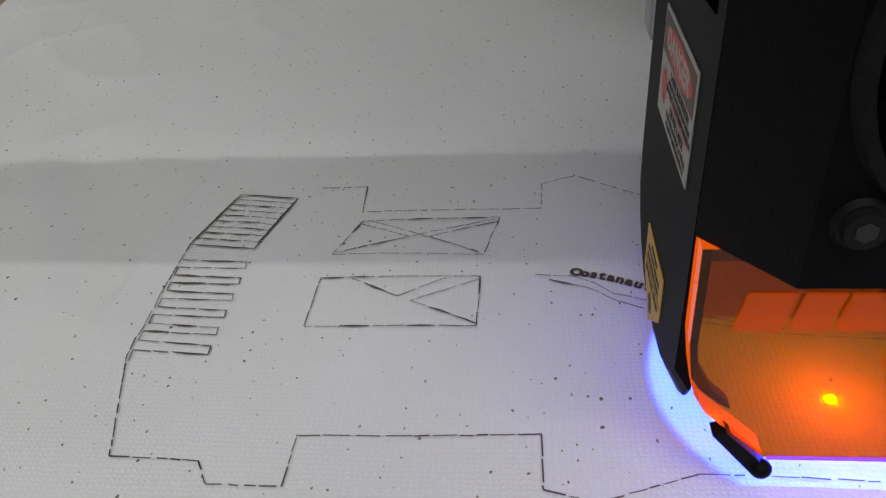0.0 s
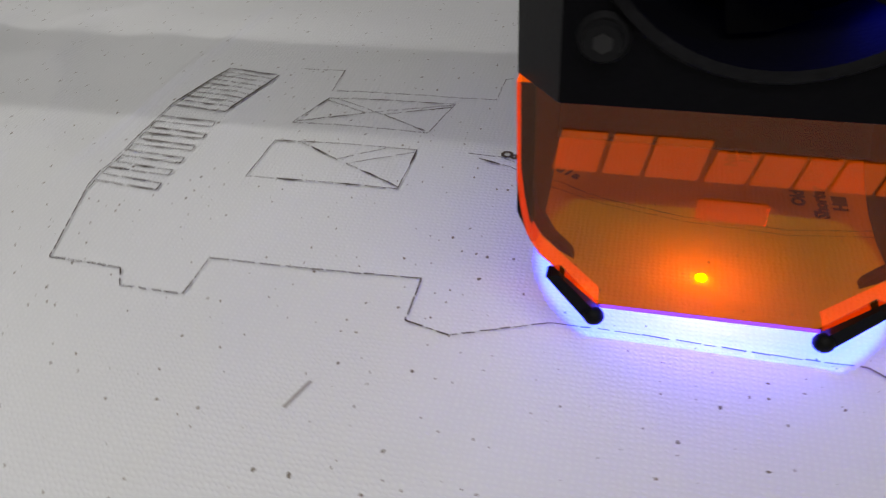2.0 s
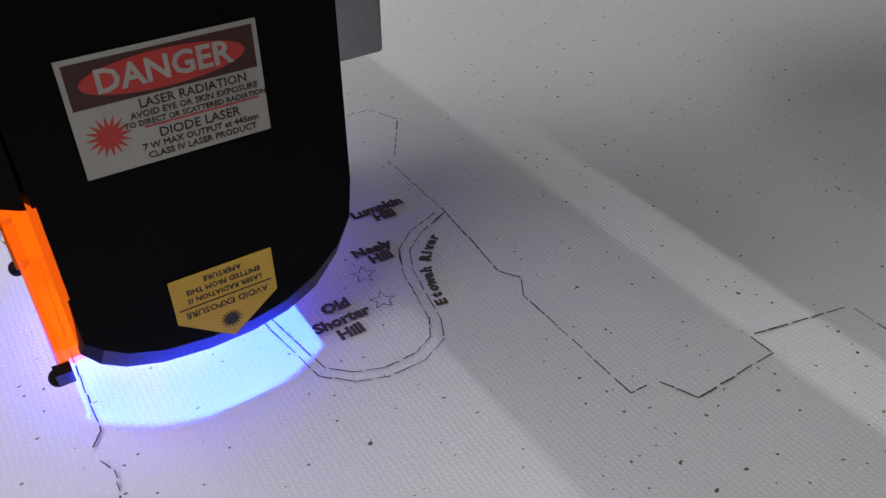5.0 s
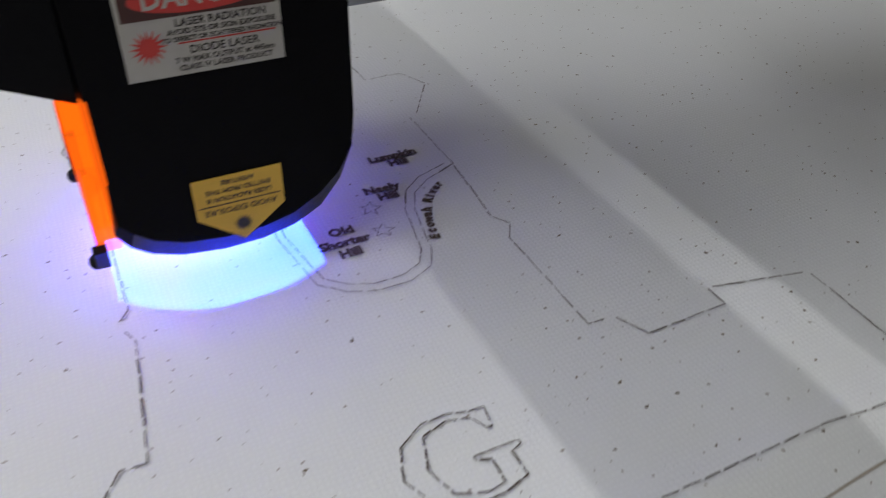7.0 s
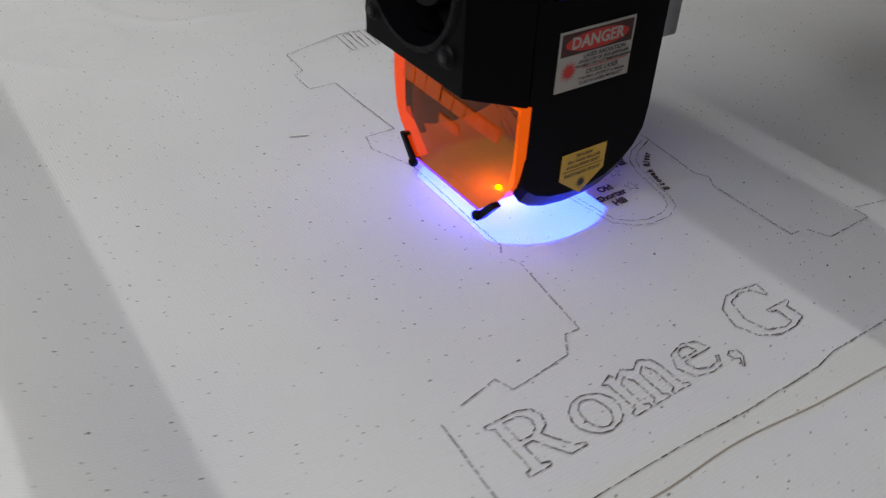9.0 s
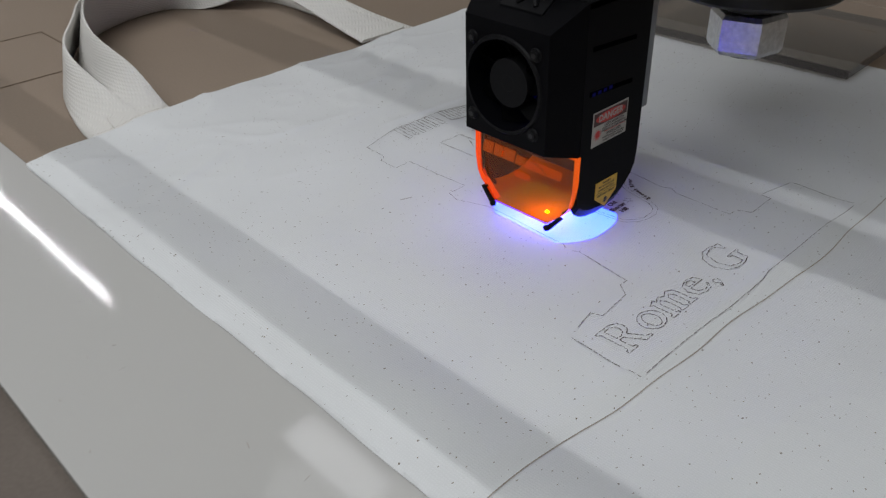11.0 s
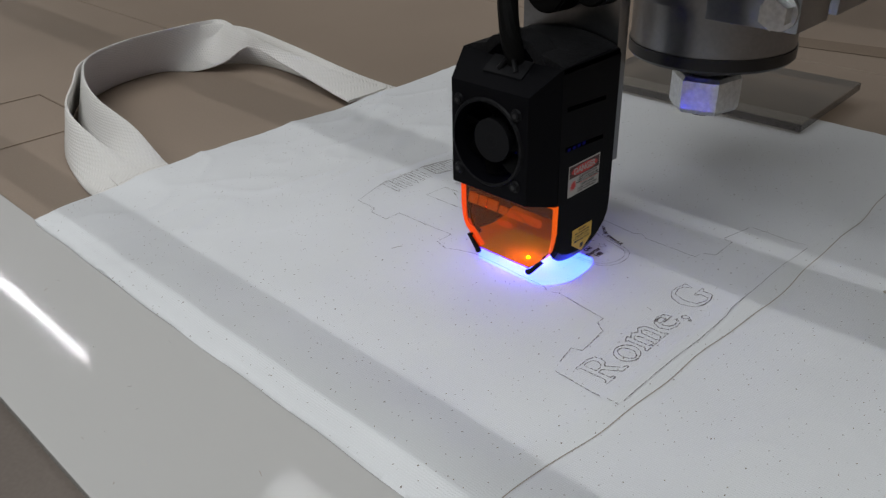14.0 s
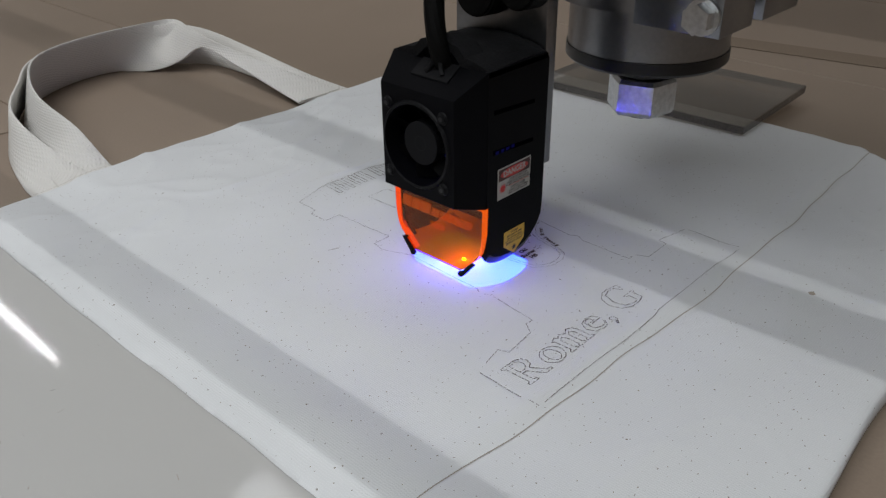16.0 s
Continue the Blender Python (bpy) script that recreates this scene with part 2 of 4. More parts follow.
M_TUBE = glowing("lit_tube", (0.95, 0.97, 1.0), 34)
M_LAMP = glowing("lit_diffuser", (0.95, 0.97, 1.0), 4)
M_SPARK = glowing("laser_spark", (1.0, 0.80, 0.50), 140)
M_SLOT_GLINT = glowing("blue_slot_glint", (0.02, 0.03, 1.0), 0.03)
M_LIT_EDGE = glowing("laser_edge_glow", (0.22, 0.05, 1.0), 1.8)


# ---- mesh helpers ----
def finish(ob, material, smooth=None):
    if isinstance(material, (list, tuple)):
        for m in material:
            ob.data.materials.append(m)
    else:
        ob.data.materials.append(material)
    if smooth is not None:
        ob.data.shade_smooth()
        if smooth:
            ob.data.set_sharp_from_angle(angle=radians(smooth))
    return ob


def part(name, bm, material, parent=None, label="", smooth=25):
    me = bpy.data.meshes.new(name)
    bmesh.ops.recalc_face_normals(bm, faces=bm.faces)
    bm.to_mesh(me)
    bm.free()
    ob = finish(new(name, me), material, smooth)
    ob.parent = parent
    if label:
        ob["label"] = label
    return ob


def thing(name, at=(0, 0, 0)):
    ob = new(name)
    ob.empty_display_size = 0.02
    ob.location = at
    return ob


def box(bm, x0, x1, y0, y1, z0, z1, bevel=0.0, seg=2):
    r = bmesh.ops.create_cube(bm, size=1.0, matrix=Matrix.Translation(((x0 + x1) / 2, (y0 + y1) / 2, (z0 + z1) / 2)) @ Matrix.Diagonal((x1 - x0, y1 - y0, z1 - z0, 1)))
    if bevel:
        es = list({e for v in r["verts"] for e in v.link_edges})
        bmesh.ops.bevel(bm, geom=es, offset=bevel, segments=seg, affect="EDGES", profile=0.5)
    return bm


def cyl(bm, c, axis, r0, r1, depth, seg=40, cap=True):
    """A cylinder or cone frustum from c along axis."""
    axis = Vector(axis).normalized()
    m = Matrix.Translation(Vector(c) + axis * depth / 2) @ axis.to_track_quat("Z", "Y").to_matrix().to_4x4()
    return bmesh.ops.create_cone(bm, cap_ends=cap, segments=seg, radius1=r0, radius2=r1, depth=depth, matrix=m)["verts"]


def prism(bm, outline, axis, a, b):
    """Extrudes a closed outline of 2D points along a world axis from a to b."""
    def put(p, q):
        return {"x": (q, p[0], p[1]), "y": (p[0], q, p[1]), "z": (p[0], p[1], q)}[axis]
    lo = [bm.verts.new(put(p, a)) for p in outline]
    hi = [bm.verts.new(put(p, b)) for p in outline]
    bm.faces.new(lo)
    bm.faces.new(hi[::-1])
    for i in range(len(lo)):
        bm.faces.new((lo[i], hi[i], hi[i - 1], lo[i - 1]))
    return bm


def ring_loft(bm, rings, close=True):
    """Skins between closed rings of equal length, and caps both ends."""
    vs = [[bm.verts.new(p) for p in r] for r in rings]
    for a, b in zip(vs, vs[1:]):
        for i in range(len(a)):
            bm.faces.new((a[i - 1], a[i], b[i], b[i - 1]))
    if close:
        bm.faces.new(vs[0])
        bm.faces.new(vs[-1][::-1])
    return vs


def tube(bm, pts, r, seg=12):
    pts = [Vector(p) for p in pts]
    rings = []
    for i, p in enumerate(pts):
        d = (pts[min(i + 1, len(pts) - 1)] - pts[max(i - 1, 0)]).normalized()
        q = d.to_track_quat("Z", "Y")
        rings.append([p + q @ Vector((r * math.cos(a), r * math.sin(a), 0)) for a in (2 * math.pi * k / seg for k in range(seg))])
    ring_loft(bm, rings)


def smooth_path(pts, n):
    """Catmull-Rom through the points."""
    pts = [Vector(p) for p in pts]
    out = []
    for i in range(len(pts) - 1):
        p0, p1, p2, p3 = pts[max(i - 1, 0)], pts[i], pts[i + 1], pts[min(i + 2, len(pts) - 1)]
        for k in range(n):
            t = k / n
            out.append(0.5 * ((2 * p1) + (p2 - p0) * t + (2 * p0 - 5 * p1 + 4 * p2 - p3) * t * t + (3 * p1 - p0 - 3 * p2 + p3) * t ** 3))
    out.append(pts[-1])
    return out


MM = 0.001

# ---- room and machine bed ----
bm = bmesh.new()
box(bm, -3.2, 3.2, -3.2, 3.2, -0.92, -0.90)
tagged(part("floor", bm, M_GROOVE), "grey workshop concrete floor", "floor", kind="structure")
bm = bmesh.new()
box(bm, -3.2, 3.2, -3.2, 3.2, 2.6, 2.65)
tagged(part("ceiling", bm, M_WALL), "pale painted workshop ceiling", "ceiling", kind="structure")
for nm, b in (("wall_north", (-3.2, 3.2, 3.2, 3.3)), ("wall_south", (-3.2, 3.2, -3.3, -3.2)), ("wall_west", (-3.3, -3.2, -3.2, 3.2)), ("wall_east", (3.2, 3.3, -3.2, 3.2))):
    bm = bmesh.new()
    box(bm, *b, -0.9, 2.6)
    tagged(part(nm, bm, M_WALL), "plain pale workshop wall", "wall", kind="structure")

bed = tagged(thing("machine_bed"), "tan spoilboard bed of a routing machine with old cut grooves", "machine bed")
for i in range(9):
    bm = bmesh.new()
    y0 = -0.95 + 0.29 * i
    box(bm, -1.6, 1.3, y0, y0 + 0.2885, -0.03, 0.0, 0.0008, 1)
    # the third board is darker and more blotched than the others
    part("board", bm, M_WOOD_DARK if i == 2 else M_WOOD, bed, "darker board" if i == 2 else "")
bm = bmesh.new()
box(bm, -1.55, 1.25, -0.92, 1.62, -0.9, -0.031, 0.004, 1)
part("frame", bm, M_BLACKMETAL, bed)
# shallow grooves from an earlier job, on the bed beside the bag
bm = bmesh.new()
for x0, x1, y0, y1 in ((-0.3129, -0.3116, -0.20, 0.0375), (-0.4070, -0.4057, -0.20, 0.0385), (-0.4070, -0.3116, 0.0372, 0.0385)):
    box(bm, x0, x1, y0, y1, 0.0002, 0.0005)
tagged(part("cut_groove", bm, M_GROOVE, bed), "thin routed line in the board")

# a flat dark strip laid slantwise across the far boards
bm = bmesh.new()
prism(bm, [(-0.06, 0.528), (0.55, 0.628), (0.55, 0.664), (-0.06, 0.559)], "z", 0.0003, 0.0007)
tagged(part("slot", bm, M_GROOVE, bed), "dark strip across the board")

# clear sheet under the bag
bm = bmesh.new()
box(bm, -0.450, 0.186, -0.1292, -0.0575, 0.0004, 0.0046, 0.0006, 2)
for f in bm.faces:
    f.normal_update()
    if f.normal.y < -0.8:
        f.material_index = 1
sheet = tagged(part("acrylic_sheet", bm, [M_CLEAR, M_CLEAR_EDGE], smooth=None), "clear glossy acrylic sheet lying under the tote bag", "plastic sheet")

DUST = random.Random(21)
for k in range(26):
    x, y, a, w = DUST.uniform(-0.16, 0.17), DUST.uniform(-0.125, -0.066), DUST.uniform(0, math.pi), DUST.uniform(0.0006, 0.0030)
    bm = bmesh.new()
    box(bm, -w / 2, w / 2, -0.00012, 0.00012, 0, 0.00012)
    bmesh.ops.transform(bm, matrix=pose(x, y, 0.00462, 0, 0, math.degrees(a)), verts=bm.verts)
    part("scratch", bm, M_WHITE if k % 3 else M_SEAM, sheet, "fine scratch in the sheet")


# ---- the tote bag ----
def seam_x(y):
    """The crease between the bag's front and its gusset."""
    return 0.1335 + 0.0113 * max(0.0, min(1.0, (y + 0.06) / 0.18)) - 0.004 * max(0.0, (y - 0.22) / 0.13) + 0.0006 * math.sin(y * 62) + 0.0004 * math.sin(y * 143 + 1)


def cloth_z(x, y):
    """Height of the cloth: flat where it was engraved, softly rumpled at the hem and over the gusset."""
    z = 0.0080 + 0.0010 * noise.noise((x * 11, y * 11, 0.3)) + 0.0005 * noise.noise((x * 34, y * 34, 2.0))
    hem = max(0.0, min(1.0, (-0.095 - x) / 0.07))
    z += hem * (0.0008 * noise.noise((x * 30, y * 17, 5.0)) + 0.0004 * math.sin(55 * y + 40 * x))
    over = x - seam_x(y)
    z += 0.0024 * max(0.0, min(1.0, over / 0.03)) * (0.75 + 0.8 * noise.noise((x * 16, y * 10, 9.0))) if over > 0 else 0.0
    z -= 0.0008 * math.exp(-(over / 0.0026) ** 2)
    z += 0.0006 * math.exp(-((over + 0.008) / 0.004) ** 2)
    z += 0.0050 * math.exp(-((y + 0.040) / 0.017) ** 2) * (0.42 + noise.noise((x * 15 + 2.0, 0.4, 1.0)) + 0.4 * noise.noise((x * 38, 1.7, 4.0))) * max(0.0, min(1.0, (y + 0.0615) / 0.012))
    soft = max(0.0, min(1.0, (-0.045 - x) / 0.05)) + 0.28 * max(0.0, min(1.0, (x - 0.148) / 0.03)) + 0.18
    z += soft * 0.0010 * (1 - abs(noise.noise((x * 19 + y * 10, y * 14 - x * 8, 3.7)))) ** 10
    z += soft * 0.0007 * (1 - abs(noise.noise((x * 24 - y * 13, y * 19 + x * 9, 7.7)))) ** 8
    rip = max(0.0, 1 - abs(y - 0.155) / 0.03) * max(0.0, min(1.0, (-0.06 - x) / 0.05))
    z += rip * 0.0013 * math.sin(230 * x + 60 * y)
    z += 0.0012 * math.exp(-((x + 0.098 + 0.35 * (y + 0.02)) / 0.004) ** 2) * max(0.0, 1 - abs(y + 0.01) / 0.05)
    z += 0.0010 * math.exp(-((x + 0.0745 - 0.08 * (y - 0.115)) / 0.0014) ** 2) * max(0.0, min(1.0, (y - 0.085) / 0.02, (0.205 - y) / 0.03))
    z += 0.0004 * math.exp(-((x + 0.098 + 0.25 * (y - 0.10)) / 0.0012) ** 2) * max(0.0, 1 - abs(y - 0.10) / 0.03)
    return z


def bag_limits(x):
    """The cloth's two side edges at a distance from the hem."""
    wob = 0.0004 * math.sin(x * 31) + 0.0002 * math.sin(x * 121)
    lo, hi = -0.0600 + wob, 0.3515 + wob
    if x > 0.142:
        cut = (x - 0.142) / 0.088
        lo, hi = lo + 0.066 * cut, hi - 0.080 * cut
    return lo, hi


def bag_row_x(u, y):
    """From the hem (u=0), which runs a little askew, to the gusset's fold (u=1)."""
    hem = -0.1752 - 0.0125 * max(0.0, min(1.0, (y + 0.06) / 0.075)) - 0.007 * max(0.0, (y - 0.05) / 0.3) + 0.0009 * math.sin(y * 50)
    return hem + (0.2275 + 0.0015 * math.sin(y * 45) - hem) * u


bag = tagged(thing("tote_bag", (0.03, 0.14, 0.006)), "natural canvas tote bag laid flat, with a burnt map drawing", "tote bag")


def on_bag(bm, name, material, label="", smooth=None):
    ob = part(name, bm, material, bag, label, smooth)
    ob.matrix_parent_inverse = Matrix.Translation((-0.03, -0.14, -0.006))
    return ob


bm = bmesh.new()
NU, NV = 300, 150
top = []
for i in range(NU + 1):
    row = []
    u = i / NU
    for j in range(NV + 1):
        lo, hi = bag_limits(-0.180 + 0.4075 * u)
        y = lo + (hi - lo) * j / NV
        x = bag_row_x(u, y)
        edge = min(u * 0.4, (1 - u) * 0.4, (y - lo), (hi - y))
        z = cloth_z(x, y) - 0.0014 * max(0.0, 1 - edge / 0.0026) ** 2 - 0.0012 * max(0.0, 1 - (y - lo) / 0.014)
        row.append(bm.verts.new((x, y, z)))
    top.append(row)
for i in range(NU):
    for j in range(NV):
        bm.faces.new((top[i][j], top[i + 1][j], top[i + 1][j + 1], top[i][j + 1]))
rim = [top[0][j] for j in range(NV + 1)] + [top[i][NV] for i in range(1, NU + 1)] + [top[NU][j] for j in range(NV - 1, -1, -1)] + [top[i][0] for i in range(NU - 1, 0, -1)]
low = [bm.verts.new((v.co.x * 0.997, v.co.y, 0.0050 if v.co.y < -0.055 else 0.0008)) for v in rim]
for i in range(len(rim)):
    bm.faces.new((rim[i - 1], rim[i], low[i], low[i - 1]))
on_bag(bm, "front_panel", M_CANVAS, smooth=60)


def ribbon(bm, pts, width, lift=0.00045, dash=0.0, gap=0.0, rng=None, closed=False):
    """A thin raised line that follows the cloth, broken into dashes."""
    pts = [Vector((p[0], p[1])) for p in pts]
    if closed:
        pts.append(pts[0])
    for a, b in zip(pts, pts[1:]):
        d = b - a
        length = d.length
        if length < 1e-6:
            continue
        d.normalize()
        nrm = Vector((-d.y, d.x))
        s = 0.0
        while s < length:
            run = length - s
            if dash:
                run = min(run, dash * rng.uniform(0.5, 1.6))
            n = max(1, int(run / 0.0022))
            prev = None
            w = width * (rng.uniform(0.65, 1.25) if rng else 1.0)
            for k in range(n + 1):
                c = a + d * (s + run * k / n)
                if rng:
                    c = c + nrm * rng.uniform(-0.00010, 0.00010)
                hw = w * 0.5 * (0.45 if k in (0, n) and dash else 1.0)
                z = cloth_z(c.x, c.y) + lift
                quad = (bm.verts.new((c.x + nrm.x * hw, c.y + nrm.y * hw, z)), bm.verts.new((c.x - nrm.x * hw, c.y - nrm.y * hw, z)), bm.verts.new((c.x, c.y, z + 0.00006)))
                if prev:
                    bm.faces.new((prev[0], prev[2], quad[2], quad[0]))
                    bm.faces.new((prev[2], prev[1], quad[1], quad[2]))
                prev = quad
            s += run + (gap * rng.uniform(0.3, 1.5) if dash else 0)


RNG = random.Random(7)


def burnt(name, lines, width=0.52, dash=2.6, gap=0.7, closed=False, label=""):
    """Engraved lines, given in millimetres on the cloth."""
    bm = bmesh.new()
    for line in lines:
        ribbon(bm, [(x * MM, y * MM) for x, y in line], width * MM, dash=dash * MM, gap=gap * MM, rng=RNG, closed=closed)
    return on_bag(bm, name, M_BURN, label)


# seam: a dark crease and two rows of stitching
bm = bmesh.new()
ribbon(bm, [(seam_x(-0.061 + 0.0041 * k), -0.061 + 0.0041 * k) for k in range(101)], 0.00042, 0.00030)
on_bag(bm, "seam", M_SEAM, "dark creased bottom seam")
bm = bmesh.new()
ribbon(bm, [(bag_row_x(0, y) + 0.0009, y) for y in [-0.060 + 0.0041 * k for k in range(100)]], 0.0005, 0.0004, 0.003, 0.0008, RNG)
on_bag(bm, "hem_stitching", M_SEAM)

# the map: its border, clockwise
burnt("map_border", [
    [(-62, 141.2), (-67.6, 122.7), (-68, 106.8), (-67.4, 96.8), (-67.6, 89.5)], [(-67.6, 89.5), (-61.9, 68.4)],
    [(-61.9, 68.4), (-48.1, 67.8), (-45.9, 63.8), (-34.9, 63.8), (-34.8, 73.3), (1.7, 74.3), (1.7, 64.3), (8.9, 62.3), (23.3, 67.2), (54, 66.4), (66.6, 66.3), (69, 64.5)],
    [(72, 64.8), (74.6, 66.1), (100, 63.2), (99.6, 59.4), (104.6, 55.8), (106.1, 39.9), (101.6, 38.2), (104, 28.1)],
    [(106.1, 21.9), (127.9, 20.4)], [(130.6, 20.6), (135.2, 21.1)],
    [(135.4, 24.1), (135.4, 38.1), (135.7, 54.8), (136.6, 74.6), (137, 98.6), (135.8, 105.1), (136.1, 119.6), (136.1, 137.6), (136.2, 154.6), (137, 163.1), (137.7, 176.7)],
    [(136.6, 178.6), (124.6, 178.8), (108.8, 179.5)], [(107.9, 178.3), (103.7, 160.7)], [(103.9, 159.7), (108.3, 159.7), (108.5, 143.1), (102.9, 140.5)],
    [(102.3, 138.3), (102.2, 135.2), (75.3, 135.3), (71.5, 137.7), (67.9, 135.4), (47.8, 137.2), (25.7, 137.1)], [(24.3, 139.5), (10.7, 148.1), (3.5, 144.6), (3, 135), (-34.1, 134.2), (-34.6, 144.7), (-45.4, 144.4)]])
# blocks of streets
hatch = [[(-62, 141.2), (-49.3, 140), (-53.7, 120.7), (-67.6, 122.7), (-62, 141.2)]]
for k in range(1, 9):
    f = k / 9
    hatch.append([(-62.0 - 5.6 * f, 141.2 - 18.5 * f), (-49.3 - 4.4 * f, 140.0 - 19.3 * f)])
burnt("hatched_block", hatch[:1], 0.46, 30, 0.4)
for line in hatch[1:]:
    burnt("hatch_line", [line], 0.42, 5, 0.4)
comb = []
for k in range(6):
    y = 117.4 - 4.85 * k
    x0, x1 = -67.4 + 0.1 * k, -54.1 + 0.06 * k
    comb.append([(x0, y), (x1, y - 0.9), (x1 + 0.1, y - 2.9), (x0, y - 2.3)])
    comb.append([(x0, y - 2.3), (x0 + 0.1, y - 4.85)])
for line in comb:
    burnt("comb_line", [line], 0.48, 5, 0.5)
burnt("lower_block", [[(-38.6, 111.8), (-8.6, 111.8), (-8.8, 98.1), (-38.8, 97.6), (-38.6, 111.8)], [(-32.6, 111.4), (-23.4, 105.9), (-14.9, 111.4)], [(-8.7, 110.8), (-20.9, 104.6), (-8.9, 98.6)]], 0.4, 3.5, 0.6)
burnt("upper_block", [[(-33.5, 130.8), (-5.4, 131.8), (-8.3, 118.8), (-37.8, 119.4), (-33.5, 130.8)], [(-33.6, 129.8), (-23.2, 124.9), (-37.1, 119.9)], [(-5.6, 130.3), (-19.4, 124.9), (-8.9, 119.4)], [(-31.6, 130.7), (-9.3, 119.8)], [(-36.6, 120.1), (-6.1, 131.2)]], 0.42, 3.5, 0.6)
# rivers, each a pair of banks
burnt("river_bank", [[(1.5, 112.2), (8, 111.9), (12, 109.9), (15, 107), (18.9, 105.7), (28, 101), (42, 97.4), (58.9, 96.2)], [(3.9, 110.8), (10.3, 108.8), (13.2, 106.8), (16.1, 104.6), (28, 99.4), (42, 96), (58.9, 94.8)]], 0.42, 3, 0.6)
burnt("river_bank", [[(47.9, 137), (51.1, 129.6), (54.8, 124.9), (60.2, 122.4), (67, 121), (73.3, 119.8), (77.6, 117.6), (80, 112.8), (80.2, 106.3), (78.4, 101.2), (74.4, 97), (58.9, 94.8)], [(47.1, 135.4), (49.6, 128.2), (53.6, 123.4), (59.6, 120.6), (66, 119.4), (72, 118.2), (76, 116), (78, 112), (78.2, 106.6), (76.6, 102), (73.4, 98.5), (58.9, 96.2)]], 0.42, 3, 0.6)


def star(x, y, r):
    return [(x + (r if k % 2 == 0 else r * 0.42) * math.sin(k * math.pi / 5), y + (r if k % 2 == 0 else r * 0.42) * math.cos(k * math.pi / 5)) for k in range(10)]


for sx, sy in ((56.6, 114.4), (64.3, 113.9)):
    burnt("star", [star(sx, sy, 2.3) + [star(sx, sy, 2.3)[0]]], 0.3, 2, 0.2)


def lettering(text, size, at, turn, lift=0.0004, flat=None, align="CENTER", bold=0.0):
    """A mesh of letters from the built-in font; at is its middle, flat a full pose for lettering on a label."""
    cu = bpy.data.curves.new("letters", "FONT")
    cu.body, cu.size, cu.align_x, cu.align_y, cu.resolution_u, cu.offset, cu.extrude = text, size, align, "CENTER", 2, bold, 0.00003
    tmp = bpy.data.objects.new("letters", cu)
    scene.collection.objects.link(tmp)
    me = bpy.data.meshes.new_from_object(tmp.evaluated_get(bpy.context.evaluated_depsgraph_get()))
    bpy.data.objects.remove(tmp)
    bm = bmesh.new()
    bm.from_mesh(me)
    bpy.data.meshes.remove(me)
    m = flat if flat else Matrix.Translation((at[0], at[1], 0)) @ Matrix.Rotation(radians(turn), 4, "Z")
    bmesh.ops.transform(bm, matrix=m, verts=bm.verts)
    if not flat:
        for v in bm.verts:
            v.co.z = cloth_z(v.co.x, v.co.y) + 0.00025 + max(0.0, v.co.z)
    return bm


def burnt_text(text, size, x, y, turn):
    on_bag(lettering(text, size * MM, (x * MM, y * MM), turn, bold=0.00017), "burnt_lettering", M_BURN)


# river and hill names; the map's writing reads along the bag's width
for k, ch in enumerate("Oostanaula"):
    burnt_text(ch, 3.0, 9.0 + 1.55 * k, 113.2 - 0.24 * k - 0.04 * k * k, -12 - 2.5 * k)
for k, ch in enumerate("Etowah River"):
    f = k / 11
    g = 1 - f
    x, y = g * g * 69.6 + 2 * f * g * 58.6 + f * f * 53.4, g * g * 122.4 + 2 * f * g * 123.6 + f * f * 131
    burnt_text(ch, 2.7, x, y, math.degrees(math.atan2(g * 1.6 + f * 7.4, g * -10.5 + f * -5.3)))
for row, (text, x, y) in enumerate((("Lumpkin", 39.6, 126.5), ("Hill", 42.4, 126.7), ("Neely", 50.6, 119.3), ("Hill", 53.5, 119.6), ("Old", 61.4, 106.4), ("Shorter", 64.9, 105.8), ("Hill", 68.2, 105.8))):
    burnt_text(text, 3.2, x, y, 90)

